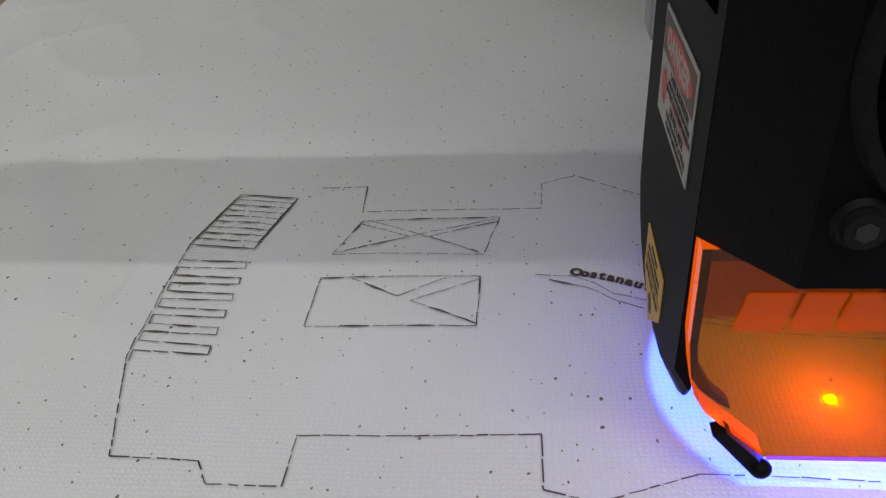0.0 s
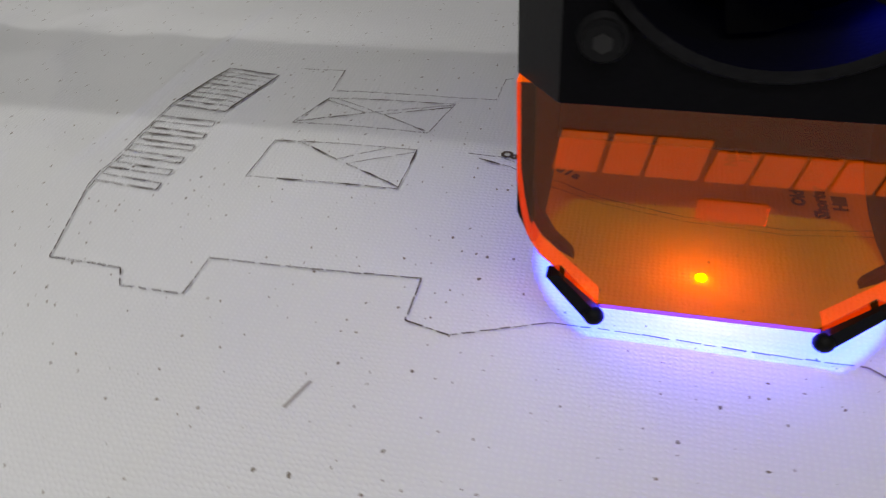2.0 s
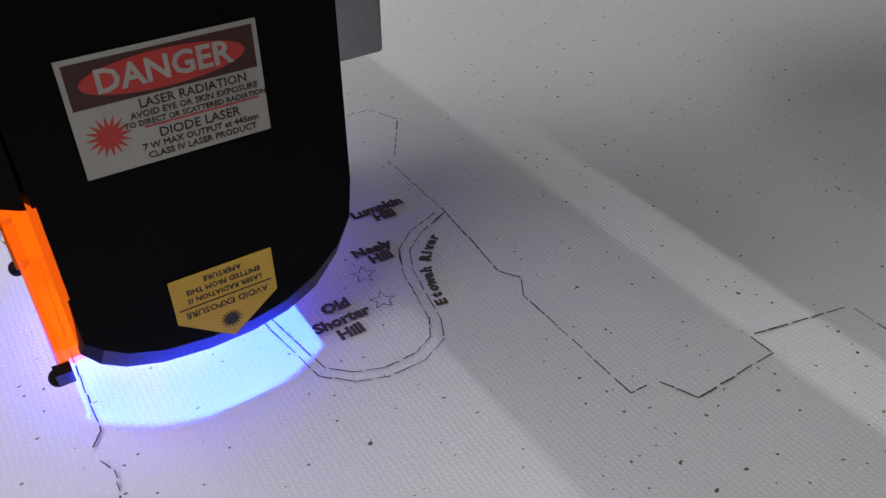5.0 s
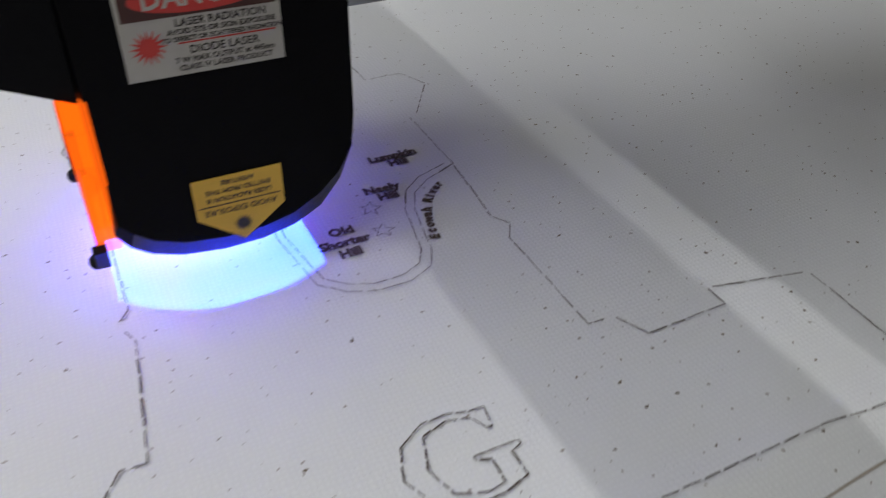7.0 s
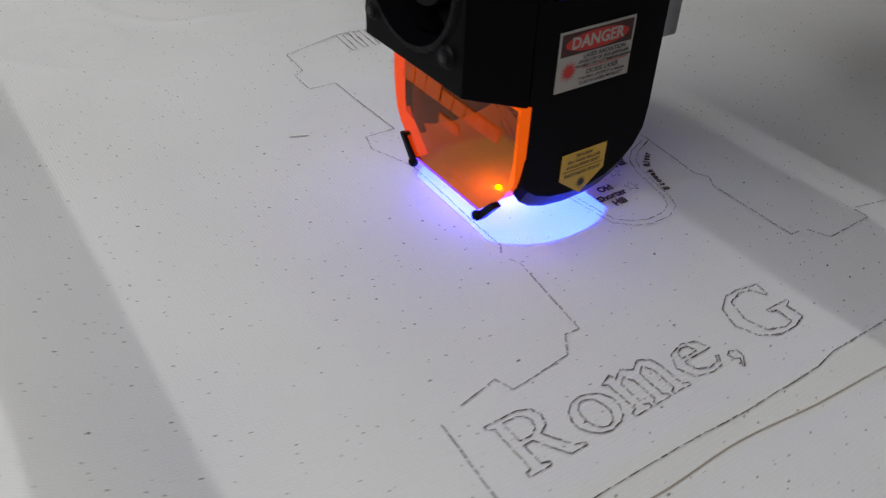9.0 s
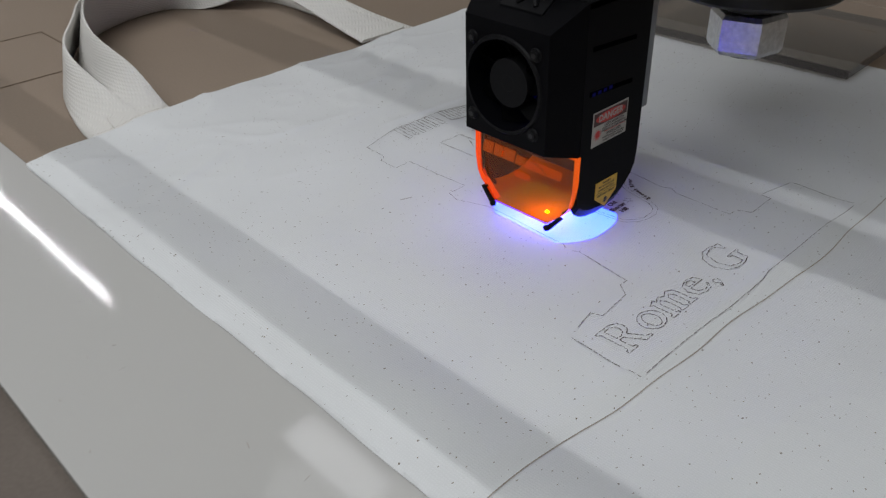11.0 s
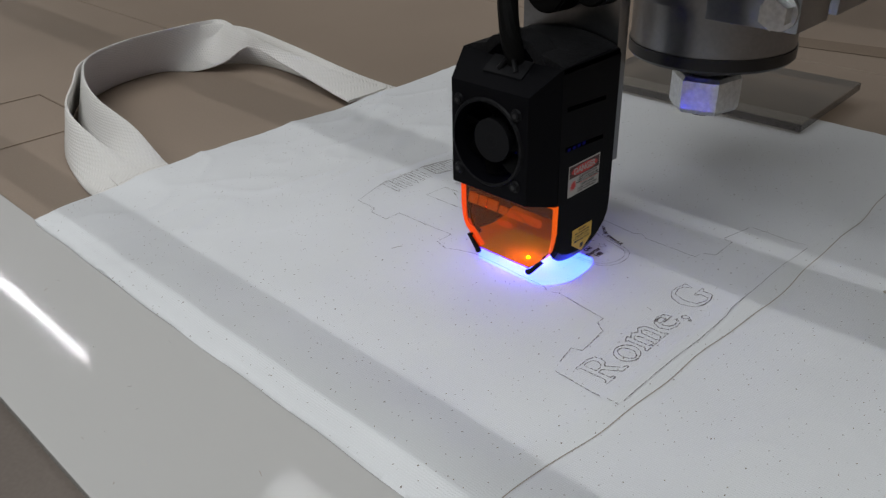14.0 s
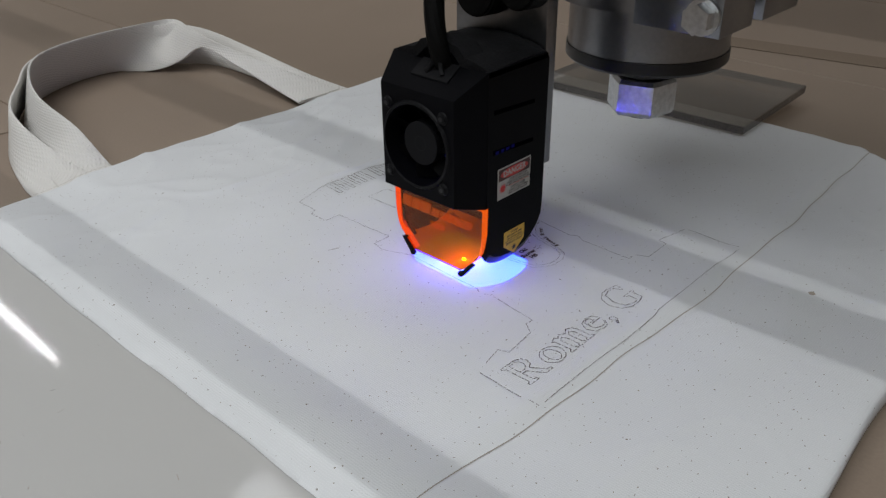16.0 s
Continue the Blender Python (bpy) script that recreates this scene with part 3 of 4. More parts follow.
# the title "Rome, G", burnt as double-lined letters: each outline in units of the letter's height
GLYPHS = {
    "R": ([(0, 0), (0, .07), (.10, .10), (.10, .90), (0, .93), (0, 1), (.55, 1), (.76, .92), (.82, .75), (.76, .58), (.60, .49), (.86, .10), (1.0, .06), (1.0, 0), (.72, 0), (.42, .46), (.27, .46), (.27, .10), (.38, .07), (.38, 0)], [(.27, .54), (.27, .92), (.48, .92), (.60, .86), (.64, .74), (.59, .60), (.46, .54)]),
    "o": ([(.35 + .35 * math.sin(k * .449), .34 + .34 * math.cos(k * .449)) for k in range(14)], [(.35 + .19 * math.sin(k * .449), .34 + .26 * math.cos(k * .449)) for k in range(14)]),
    "m": ([(0, 0), (0, .06), (.08, .08), (.08, .56), (0, .60), (.21, .68), (.23, .58), (.40, .68), (.54, .58), (.72, .68), (.88, .60), (.92, .44), (.92, .08), (1.0, .05), (1.0, 0), (.70, 0), (.70, .05), (.77, .08), (.77, .44), (.68, .57), (.57, .48), (.57, .08), (.63, .05), (.63, 0), (.36, 0), (.36, .05), (.42, .08), (.42, .44), (.34, .56), (.23, .48), (.23, .08), (.30, .05), (.30, 0)],),
    "e": ([(.60, .20), (.50, .03), (.33, 0), (.10, .08), (0, .34), (.10, .60), (.33, .68), (.53, .60), (.60, .38), (.16, .38), (.20, .18), (.36, .09), (.50, .12), (.56, .22)], [(.17, .45), (.42, .45), (.38, .60), (.30, .62), (.20, .57)]),
    ",": ([(.02, .12), (.10, .17), (.20, .12), (.20, -.02), (.06, -.18), (.03, -.15), (.12, -.02), (.04, .02)],),
    "G": ([(.92, .95), (.88, .70), (.84, .70), (.76, .88), (.55, .95), (.32, .86), (.21, .50), (.30, .16), (.54, .05), (.70, .08), (.72, .36), (.60, .40), (.60, .45), (1.0, .45), (1.0, .40), (.90, .36), (.90, .06), (.66, -.02), (.40, -.02), (.12, .14), (0, .48), (.10, .82), (.34, 1.0), (.58, 1.02), (.78, .96)],),
}
cursor = {"R": (31.0, 14.4), "o": (46.5, 15.2), "m": (58.2, 16.6), "e": (75.0, 14.0), ",": (87.3, 14.0), "G": (96.3, 15.2)}
for ch, (y0, high) in cursor.items():
    wide = {"R": 14.2, "o": 16.0, "m": 15.8, "e": 18.2, ",": 15.0, "G": 17.8}[ch]
    burnt("title_letter", [[(125.4 - b * high, y0 - 2.4 + a * wide) for a, b in loop + [loop[0]]] for loop in GLYPHS[ch]], 0.62, 1.8, 0.50, label="letter outlined by burnt stitches")

# a dark spot on the gusset
bm = bmesh.new()
bmesh.ops.create_circle(bm, cap_ends=True, segments=14, radius=0.0015, matrix=Matrix.Translation((0.1791, 0.1599, 0)))
for v in bm.verts:
    v.co.z = cloth_z(v.co.x, v.co.y) + 0.0006
on_bag(bm, "stain", M_SEAM, "small grey stain")

# a loose dark thread on the cloth
bm = bmesh.new()
ribbon(bm, [(-0.0100, 0.0446), (-0.0081, 0.0500)], 0.0006, 0.0002)
on_bag(bm, "stray_line", M_SCUFF, "faint grey scuff")


# handles: straps that stand on edge on the bed and lie flat where they are sewn on
def strap(name, low_rail, high_rail, thick=0.0020):
    a, b = (smooth_path(r, 10) for r in (low_rail, high_rail))
    bm = bmesh.new()
    rings = []
    n = len(a)
    for i, (p, q) in enumerate(zip(a, b)):
        tang = a[min(i + 1, n - 1)] - a[max(i - 1, 0)] + b[min(i + 1, n - 1)] - b[max(i - 1, 0)]
        out = tang.cross(q - p).normalized() * thick / 2
        mids = [p + (q - p) * f for f in (0, 0.03, 0.25, 0.5, 0.75, 0.97, 1)]
        thin = (0.35, 1, 1, 0.9, 1, 1, 0.35)
        rings.append([m + out * f for m, f in zip(mids, thin)] + [m - out * f for m, f in zip(mids[::-1], thin)])
    ring_loft(bm, rings)
    return on_bag(bm, name, M_STRAP, "thick cotton webbing strap", smooth=50)


strap("handle",
      [(-0.1695, -0.0102, 0.006), (-0.1937, -0.0071, 0.0066), (-0.2272, 0.001, 0.003), (-0.2693, 0.0122, 0.0012), (-0.317, 0.0286, 0.0012), (-0.3574, 0.0553, 0.0012), (-0.3798, 0.0923, 0.0012), (-0.383, 0.1291, 0.0012), (-0.3619, 0.1509, 0.0012), (-0.3385, 0.1644, 0.01), (-0.3156, 0.1758, 0.024), (-0.2744, 0.1756, 0.018), (-0.2349, 0.1771, 0.01), (-0.1948, 0.1733, 0.0062)],
      [(-0.1698, 0.0275, 0.006), (-0.1907, 0.0266, 0.0072), (-0.2167, 0.023, 0.025), (-0.2557, 0.0194, 0.037), (-0.3071, 0.0361, 0.0385), (-0.3436, 0.0589, 0.0385), (-0.3596, 0.0939, 0.039), (-0.3649, 0.137, 0.039), (-0.3757, 0.1851, 0.035), (-0.3388, 0.1806, 0.0345), (-0.3067, 0.1783, 0.031), (-0.2663, 0.1864, 0.023), (-0.231, 0.2013, 0.013), (-0.1949, 0.2126, 0.0066)])
strap("back_handle",
      [(-0.1746, -0.0224, 0.003), (-0.2113, -0.0184, 0.0012), (-0.264, -0.0041, 0.0012), (-0.3202, 0.0235, 0.0012), (-0.3616, 0.0523, 0.0012), (-0.3851, 0.0923, 0.0012), (-0.3883, 0.1312, 0.0012), (-0.3745, 0.1627, 0.0012), (-0.3406, 0.1939, 0.0012), (-0.2858, 0.1974, 0.0012), (-0.2125, 0.1886, 0.002), (-0.176, 0.1843, 0.004)],
      [(-0.1749, 0.0163, 0.004), (-0.2118, 0.0083, 0.012), (-0.2656, 0.0048, 0.028), (-0.3109, 0.0297, 0.033), (-0.3495, 0.0546, 0.034), (-0.3678, 0.0938, 0.035), (-0.3732, 0.1369, 0.036), (-0.3733, 0.1698, 0.034), (-0.3516, 0.1959, 0.03), (-0.298, 0.2051, 0.022), (-0.2286, 0.2134, 0.01), (-0.1762, 0.2206, 0.005)])

# ---- clear offcut that weighs the bag's corner down ----
bm = bmesh.new()
box(bm, -0.100, 0.058, -0.053, 0.053, 0.0, 0.006, 0.0007, 2)
for f in bm.faces:
    f.normal_update()
    f.material_index = 1 if abs(f.normal.z) < 0.3 else 0
plate = part("acrylic_offcut", bm, [M_OFFCUT, M_OFFCUT_EDGE], smooth=None)
plate.matrix_world = pose(0.0147, 0.3660, 0.0098, 0, 0, 1.5)
tagged(plate, "thick clear acrylic offcut lying on the canvas", "plastic plate")

for k, (x, y, w, h) in enumerate(((-0.030, 0.012, 0.030, 0.0007), (0.000, 0.030, 0.022, 0.0012), (0.012, -0.004, 0.006, 0.0012), (-0.016, -0.018, 0.0035, 0.0010), (-0.010, -0.019, 0.0035, 0.0010), (0.034, 0.022, 0.010, 0.0012))):
    bm = bmesh.new()
    box(bm, x, x + w, y, y + h, 0.0060, 0.00615)
    part("scratch", bm, M_WHITE if k in (3, 4) else M_GROOVE, plate, "scratched mark on the plate")

# ---- the laser head ----
CX = 0.0425
laser = tagged(thing("laser_engraver_head", (CX, 0.088, 0.012)), "black 3D-printed laser engraver head with orange shield and warning labels", "laser head")


def on_head(bm, name, material, label="", smooth=25, parent=None):
    ob = part(name, bm, material, parent or laser, label, smooth)
    if not parent:
        ob.matrix_parent_inverse = Matrix.Translation((-CX, -0.088, -0.012))
    return ob


SIDE = [(68, 20.4), (70, 17.4), (73, 15.2), (78, 13.4), (85, 12.5), (92, 12.7), (98, 14.0), (103, 16.6), (107, 21.4), (109, 28), (109.5, 35), (109.5, 104), (107, 107), (68, 106.5)]
side_m = [(y * MM, z * MM) for y, z in SIDE]
def chamfered(k):
    """The wall's outline with its lower curve drawn in, for the outer face."""
    y, z = side_m[k]
    low = max(0.0, min(1.0, (0.030 - z) / 0.012))
    return (y - 0.0010 * low * (y - 0.088) / 0.021, z + 0.0038 * low)


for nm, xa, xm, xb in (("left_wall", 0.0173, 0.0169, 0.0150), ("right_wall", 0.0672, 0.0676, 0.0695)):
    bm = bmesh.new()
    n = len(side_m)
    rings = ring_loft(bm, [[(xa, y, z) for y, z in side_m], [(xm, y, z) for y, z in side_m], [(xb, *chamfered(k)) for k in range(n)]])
    # the lower chamfer takes the paler plastic, put there for bounced blue light
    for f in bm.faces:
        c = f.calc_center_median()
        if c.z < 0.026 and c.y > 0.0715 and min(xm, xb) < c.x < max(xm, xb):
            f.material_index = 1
    bmesh.ops.recalc_face_normals(bm, faces=bm.faces)
    on_head(bm, nm, [M_PRINT, M_RIM_LIT])
bm = bmesh.new()
box(bm, 0.0173, 0.0672, 0.1065, 0.1095, 0.033, 0.104)
on_head(bm, "back_wall", M_PRINT)
bm = bmesh.new()
curve = [(101.3, 17.0), (103.4, 18.8), (106, 22), (108, 28), (109.3, 33)]
prism(bm, [(y * MM, z * MM) for y, z in curve] + [((y - 2.0) * MM, (z + 1.5) * MM) for y, z in curve[::-1]], "x", 0.0173, 0.0672)
on_head(bm, "back_curve", M_PRINT)
bm = bmesh.new()
box(bm, 0.0182, 0.0663, 0.072, 0.1063, 0.0680, 0.100)
on_head(bm, "laser_module", M_FAN)
bm = bmesh.new()
cyl(bm, (0.0445, 0.088, 0.0680), (0, 0, -1), 0.011, 0.009, 0.0030)
on_head(bm, "lens_barrel", M_VOID)

# inward-curved corners that carry the walls round to the shield
for s in (-1, 1):
    bm = bmesh.new()
    prism(bm, [(CX + s * x * MM, z * MM) for x, z in ((27.0, 29), (26.6, 26), (25.8, 22.8), (23.9, 19.4), (21.2, 16.8), (19.2, 15.6), (19.6, 16.7), (22.2, 19.4), (24.4, 23.6), (25.2, 29))], "y", 0.0692, 0.0709)
    on_head(bm, "curved_corner", M_PRINT)

# hood: tapers forward from the walls to the square fan plate, with a round well for the fan
def hood_ring(f, inset=0.0):
    x0, x1 = 0.0150 + 0.0066 * f + inset, 0.0695 - 0.0056 * f - inset
    y = 0.0680 - 0.0150 * f
    z0, z1 = 0.0450 + 0.0040 * f + inset, 0.1065 - 0.0095 * f - inset
    return [(x0, y, z0), (x1, y, z0), (x1, y, z1), (x0, y, z1)]


bm = bmesh.new()
outer = ring_loft(bm, [hood_ring(0), hood_ring(0.6), hood_ring(1)], close=False)
FC, FR = Vector((0.0418, 0.0530, 0.0725)), 0.0182
N = 48
def circle(r, y):
    return [bm.verts.new((FC.x + r * math.cos(2 * math.pi * k / N), y, FC.z + r * math.sin(2 * math.pi * k / N))) for k in range(N)]
lip, lip2, well = circle(FR + 0.0012, 0.0522), circle(FR, 0.0522), circle(FR, 0.0660)
base = circle(FR + 0.0018, 0.0530)
front = outer[-1]
for k in range(N):
    a = 2 * math.pi * (k + 0.5) / N
    for a4 in ((base[k], base[(k + 1) % N], lip[(k + 1) % N], lip[k]), (lip[k], lip[(k + 1) % N], lip2[(k + 1) % N], lip2[k])):
        bm.faces.new(a4).material_index = 1
    bm.faces.new((lip2[k], lip2[(k + 1) % N], well[(k + 1) % N], well[k]))
bm.faces.new(well)
corner = {0: front[2], 1: front[3], 2: front[0], 3: front[1]}
for q in range(4):
    ks = [(q * 12 + k) % N for k in range(13)]
    for k0, k1 in zip(ks, ks[1:]):
        bm.faces.new((base[k0], base[k1], corner[q]))
    bm.faces.new((base[ks[-1]], corner[(q + 1) % 4], corner[q]))
hood = on_head(bm, "fan_hood", [M_PRINT, M_LIP], "hood around the cooling fan")
# top cover with the cable opening
bm = bmesh.new()
xs = [0.0150, 0.0195, 0.0270, 0.0345, 0.0425, 0.0505, 0.0580, 0.0655, 0.0695]
prof = [(x, 0.1062 + 0.0052 * math.sin(math.pi * (x - 0.0150) / 0.0545) ** 0.7) for x in xs]
prism(bm, prof + [(0.0695, 0.1040), (0.0150, 0.1040)], "y", 0.0684, 0.1085)
on_head(bm, "top_cover", M_DUSTY, smooth=50)
bm = bmesh.new()
prism(bm, [(0.0240, 0.1055), (0.0320, 0.1140), (0.0425, 0.1165), (0.0530, 0.1140), (0.0610, 0.1055), (0.0560, 0.1055), (0.0500, 0.1110), (0.0425, 0.1130), (0.0350, 0.1110), (0.0290, 0.1055)], "y", 0.0676, 0.0800)
on_head(bm, "cable_arch", M_DUSTY, smooth=50)
bm = bmesh.new()
prism(bm, [(0.0590, 0.1011), (0.0682, 0.1069), (0.0682, 0.1074), (0.0590, 0.1017)], "x", 0.0340, 0.0550)
on_head(bm, "cable_opening", M_HUB, "rough dusty edge of the cable opening")
bm = bmesh.new()
prism(bm, [(0.0300, 0.1060), (0.0350, 0.1105), (0.0425, 0.1124), (0.0500, 0.1105), (0.0550, 0.1060)], "y", 0.0672, 0.0690)
on_head(bm, "cable_well", M_VOID)

# fan: frame ring, hub and blades
fan = on_head(bmesh.new(), "fan", M_FAN, "black cooling fan")
bm = bmesh.new()
cyl(bm, (FC.x, 0.0560, FC.z), (0, 1, 0), 0.0098, 0.0098, 0.008, 40)
hub = on_head(bm, "hub", M_HUB, parent=fan)
bm = bmesh.new()
for r0, r1 in ((0.0030, 0.0034),):
    v = [[bm.verts.new((FC.x + r * math.cos(2 * math.pi * k / 32), 0.0558, FC.z + r * math.sin(2 * math.pi * k / 32))) for k in range(32)] for r in (r0, r1)]
    for k in range(32):
        bm.faces.new((v[0][k - 1], v[0][k], v[1][k], v[1][k - 1]))
on_head(bm, "hub_ring", M_STEEL, parent=fan)
for b in range(7):
    bm = bmesh.new()
    rows = []
    for i in range(6):
        r = 0.0096 + 0.0078 * i / 5
        a = 2 * math.pi * b / 7 + 0.25 * i / 5
        rows.append([(FC.x + r * math.cos(a + s * 0.26), 0.0600 + s * 0.0024, FC.z + r * math.sin(a + s * 0.26)) for s in (-1, 0, 1)])
    vs = [[bm.verts.new(p) for p in row] for row in rows]
    for i in range(5):
        for j in range(2):
            bm.faces.new((vs[i][j], vs[i + 1][j], vs[i + 1][j + 1], vs[i][j + 1]))
    bmesh.ops.solidify(bm, geom=bm.faces[:], thickness=0.0007)
    on_head(bm, "blade", M_FAN, parent=fan)
for sx in (-1, 1):
    for sz in (-1, 1):
        c = Vector((FC.x + sx * 0.0160, 0.0530, FC.z + sz * 0.0160))
        bm = bmesh.new()
        cyl(bm, c, (0, -1, 0), 0.0028, 0.0024, 0.0007, 28)
        cyl(bm, c + Vector((0, -0.0007, 0)), (0, -1, 0), 0.0021, 0.0019, 0.0008, 24)
        screw = on_head(bm, "screw", M_STEEL, "socket-head screw")
        bm = bmesh.new()
        cyl(bm, c + Vector((0, -0.00150, 0)), (0, -1, 0), 0.0011, 0.0011, 0.0001, 6)
        on_head(bm, "socket", M_BLACKMETAL, parent=screw)

# shield
HALF = [(0.0272, 0.0452), (0.0271, 0.0380), (0.0270, 0.0310), (0.0264, 0.0265), (0.0256, 0.0226), (0.0238, 0.0192), (0.0212, 0.0168), (0.0152, 0.0110)]
outline = [(CX + x, z) for x, z in HALF] + [(CX - x, z) for x, z in HALF[::-1]]
bm = bmesh.new()
prism(bm, outline, "y", 0.0650, 0.0690)
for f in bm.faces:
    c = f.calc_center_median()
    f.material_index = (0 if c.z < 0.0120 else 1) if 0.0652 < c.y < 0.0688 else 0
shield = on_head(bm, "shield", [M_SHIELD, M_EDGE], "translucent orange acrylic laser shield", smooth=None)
# thin emissive strip added for the violet laser light along the lower edge
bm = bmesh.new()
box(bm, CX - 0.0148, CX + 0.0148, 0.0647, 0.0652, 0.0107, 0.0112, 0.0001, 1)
on_head(bm, "lit_edge", M_LIT_EDGE, "violet glowing strip added for the laser-lit lower edge", parent=shield)
# etched marks on the shield, as plain slanted blocks with a glow put in
def mark(x0, z0, w, h, slant=0.0012):
    bm = bmesh.new()
    prism(bm, [(x0, z0), (x0 + w, z0), (x0 + w + slant, z0 + h), (x0 + slant, z0 + h)], "y", 0.0646, 0.06495)
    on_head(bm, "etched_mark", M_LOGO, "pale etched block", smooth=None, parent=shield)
for x, w in ((20.0, 5.6), (26.4, 4.6), (31.6, 6.4)):
    mark(x * MM, 0.0335, w * MM, 0.0056)
for x, w in ((38.8, 4.8), (44.2, 4.6), (49.4, 3.4), (53.4, 4.6), (58.6, 4.6)):
    mark(x * MM, 0.0335, w * MM, 0.0042)
mark(0.0385, 0.0276, 0.0086, 0.0030, 0.0)

# rubber hold-downs on both lower corners of the shield
for s in (-1, 1):
    bm = bmesh.new()
    prism(bm, [(CX + s * 0.0148, 0.0100), (CX + s * 0.0208, 0.0165), (CX + s * 0.0226, 0.0160), (CX + s * 0.0166, 0.0086)], "y", 0.0640, 0.0664)
    clip = on_head(bm, "shield_clip", M_RUBBER, "black rubber clip")
    bm = bmesh.new()
    bmesh.ops.create_uvsphere(bm, u_segments=16, v_segments=10, radius=0.0014, matrix=Matrix.Translation((CX + s * 0.0155, 0.0642, 0.0096)) @ Matrix.Diagonal((1.1, 1.0, 1.0, 1)))
    on_head(bm, "knob", M_RUBBER, parent=clip)

# vent slots in both walls, flat and dark; glowing squares imitate blue light inside
for side, x in ((-1, 0.01495), (1, 0.06955)):
    for zc in (0.0705, 0.0885):
        bm = bmesh.new()
        prism(bm, [(0.072, zc + 0.0010), (0.100, zc - 0.0008), (0.100, zc - 0.0026), (0.072, zc - 0.0010)], "x", x - 0.0001, x + 0.0001)
        slot = on_head(bm, "vent_slot", M_VOID)
        if side > 0 and zc < 0.08:
            for k in range(4):
                bm = bmesh.new()
                box(bm, x, x + 0.0002, 0.0735 + 0.0036 * k, 0.0755 + 0.0036 * k, zc - 0.0012, zc + 0.0002)
                on_head(bm, "indicator", M_SLOT_GLINT, parent=slot)


# warning labels on both walls
def label_pose(side, y, z, spin=0.0):
    """Label plane on a side wall: its x runs along the wall, its y upwards."""
    x = 0.06955 if side > 0 else 0.01495
    return Matrix.Translation((x, y, z)) @ Matrix.Rotation(radians(90 * side), 4, "Z") @ Matrix.Rotation(radians(90), 4, "X") @ Matrix.Rotation(radians(spin), 4, "Z")


def plate_of(outline2d, m, lift, thick):
    bm = bmesh.new()
    prism(bm, outline2d, "z", lift, lift + thick)
    bmesh.ops.transform(bm, matrix=m, verts=bm.verts)
    return bm


for side in (1, -1):
    m = label_pose(side, 0.0870, 0.0542)
    W2, H2 = 0.01165, 0.00745
    danger = on_head(plate_of([(-W2, -H2), (W2, -H2), (W2, H2), (-W2, H2)], m, 0, 0.00018), "danger_label", M_WHITE, "white danger label with red oval", smooth=None)
    on_head(plate_of([(-W2 + .0006, 0.0014), (W2 - .0006, 0.0014), (W2 - .0006, H2 - .0006), (-W2 + .0006, H2 - .0006)], m, 0.00018, 0.00006), "header", M_MAROON, smooth=None, parent=danger)
    on_head(plate_of([(0.0098 * math.cos(k * math.pi / 20), 0.0041 + 0.0023 * math.sin(k * math.pi / 20)) for k in range(40)], m, 0.00024, 0.00005), "red_oval", M_RED, smooth=None, parent=danger)
    on_head(lettering("DANGER", 0.0040, None, 0, flat=m @ pose(0, 0.0041, 0.0003), bold=0.0001), "word", M_WHITE, smooth=None, parent=danger)
    for text, size, yy, xx in (("LASER RADIATION", 0.0016, 0.0004, 0.0028), ("AVOID EYE OR SKIN EXPOSURE", 0.00112, -0.0009, 0.0028), ("TO DIRECT OR SCATTERED RADIATION", 0.00098, -0.0020, 0.0028), ("DIODE LASER", 0.0017, -0.0038, 0.0028), ("7 W MAX OUTPUT at 445nm", 0.00118, -0.0052, 0.0028), ("CLASS IV LASER PRODUCT", 0.00118, -0.0064, 0.0028)):
        on_head(lettering(text, size, None, 0, flat=m @ pose(xx, yy, 0.00022), bold=0.00002), "word", M_INK, smooth=None, parent=danger)
    on_head(plate_of([(-0.0038, -0.0027), (0.0106, -0.0027), (0.0106, -0.0025), (-0.0038, -0.0025)], m, 0.00018, 0.00005), "red_rule", M_RED, smooth=None, parent=danger)
    burst = []
    for k in range(32):
        r = 0.0027 if k % 2 == 0 else 0.0013
        burst.append((-0.0080 + r * math.cos(k * math.pi / 16), -0.0026 + r * math.sin(k * math.pi / 16)))
    on_head(plate_of(burst, m, 0.00018, 0.00005), "laser_burst", M_RED, smooth=None, parent=danger)
    m = label_pose(side, 0.0885, 0.0230)
    yellow = on_head(plate_of([(-0.0075, 0.0053), (0.0075, 0.0053), (0.0075, -0.0022), (0, -0.0078), (-0.0075, -0.0022)], m, 0, 0.00018), "aperture_label", M_YELLOW, "yellow pentagonal aperture label", smooth=None)
    for text, size, yy in (("AVOID EXPOSURE", 0.0015, -0.0012), ("LASER RADIATION IS", 0.00118, 0.0012), ("EMITTED FROM THIS", 0.00118, 0.0027), ("APERTURE", 0.00118, 0.0042)):
        on_head(lettering(text, size, None, 0, flat=m @ pose(0, yy, 0.00022, 0, 0, 180), bold=0.00002), "word", M_INK, smooth=None, parent=yellow)
    on_head(plate_of([(-0.0069, -0.0001), (0.0069, -0.0001), (0.0069, 0.0001), (-0.0069, 0.0001)], m, 0.00018, 0.00005), "rule", M_INK, smooth=None, parent=yellow)
    burst = []
    for k in range(32):
        r = 0.0017 if k % 2 == 0 else 0.0009
        burst.append((r * math.cos(k * math.pi / 16), -0.0045 + r * math.sin(k * math.pi / 16)))
    on_head(plate_of(burst, m, 0.00018, 0.00005), "aperture_burst", M_INK, smooth=None, parent=yellow)

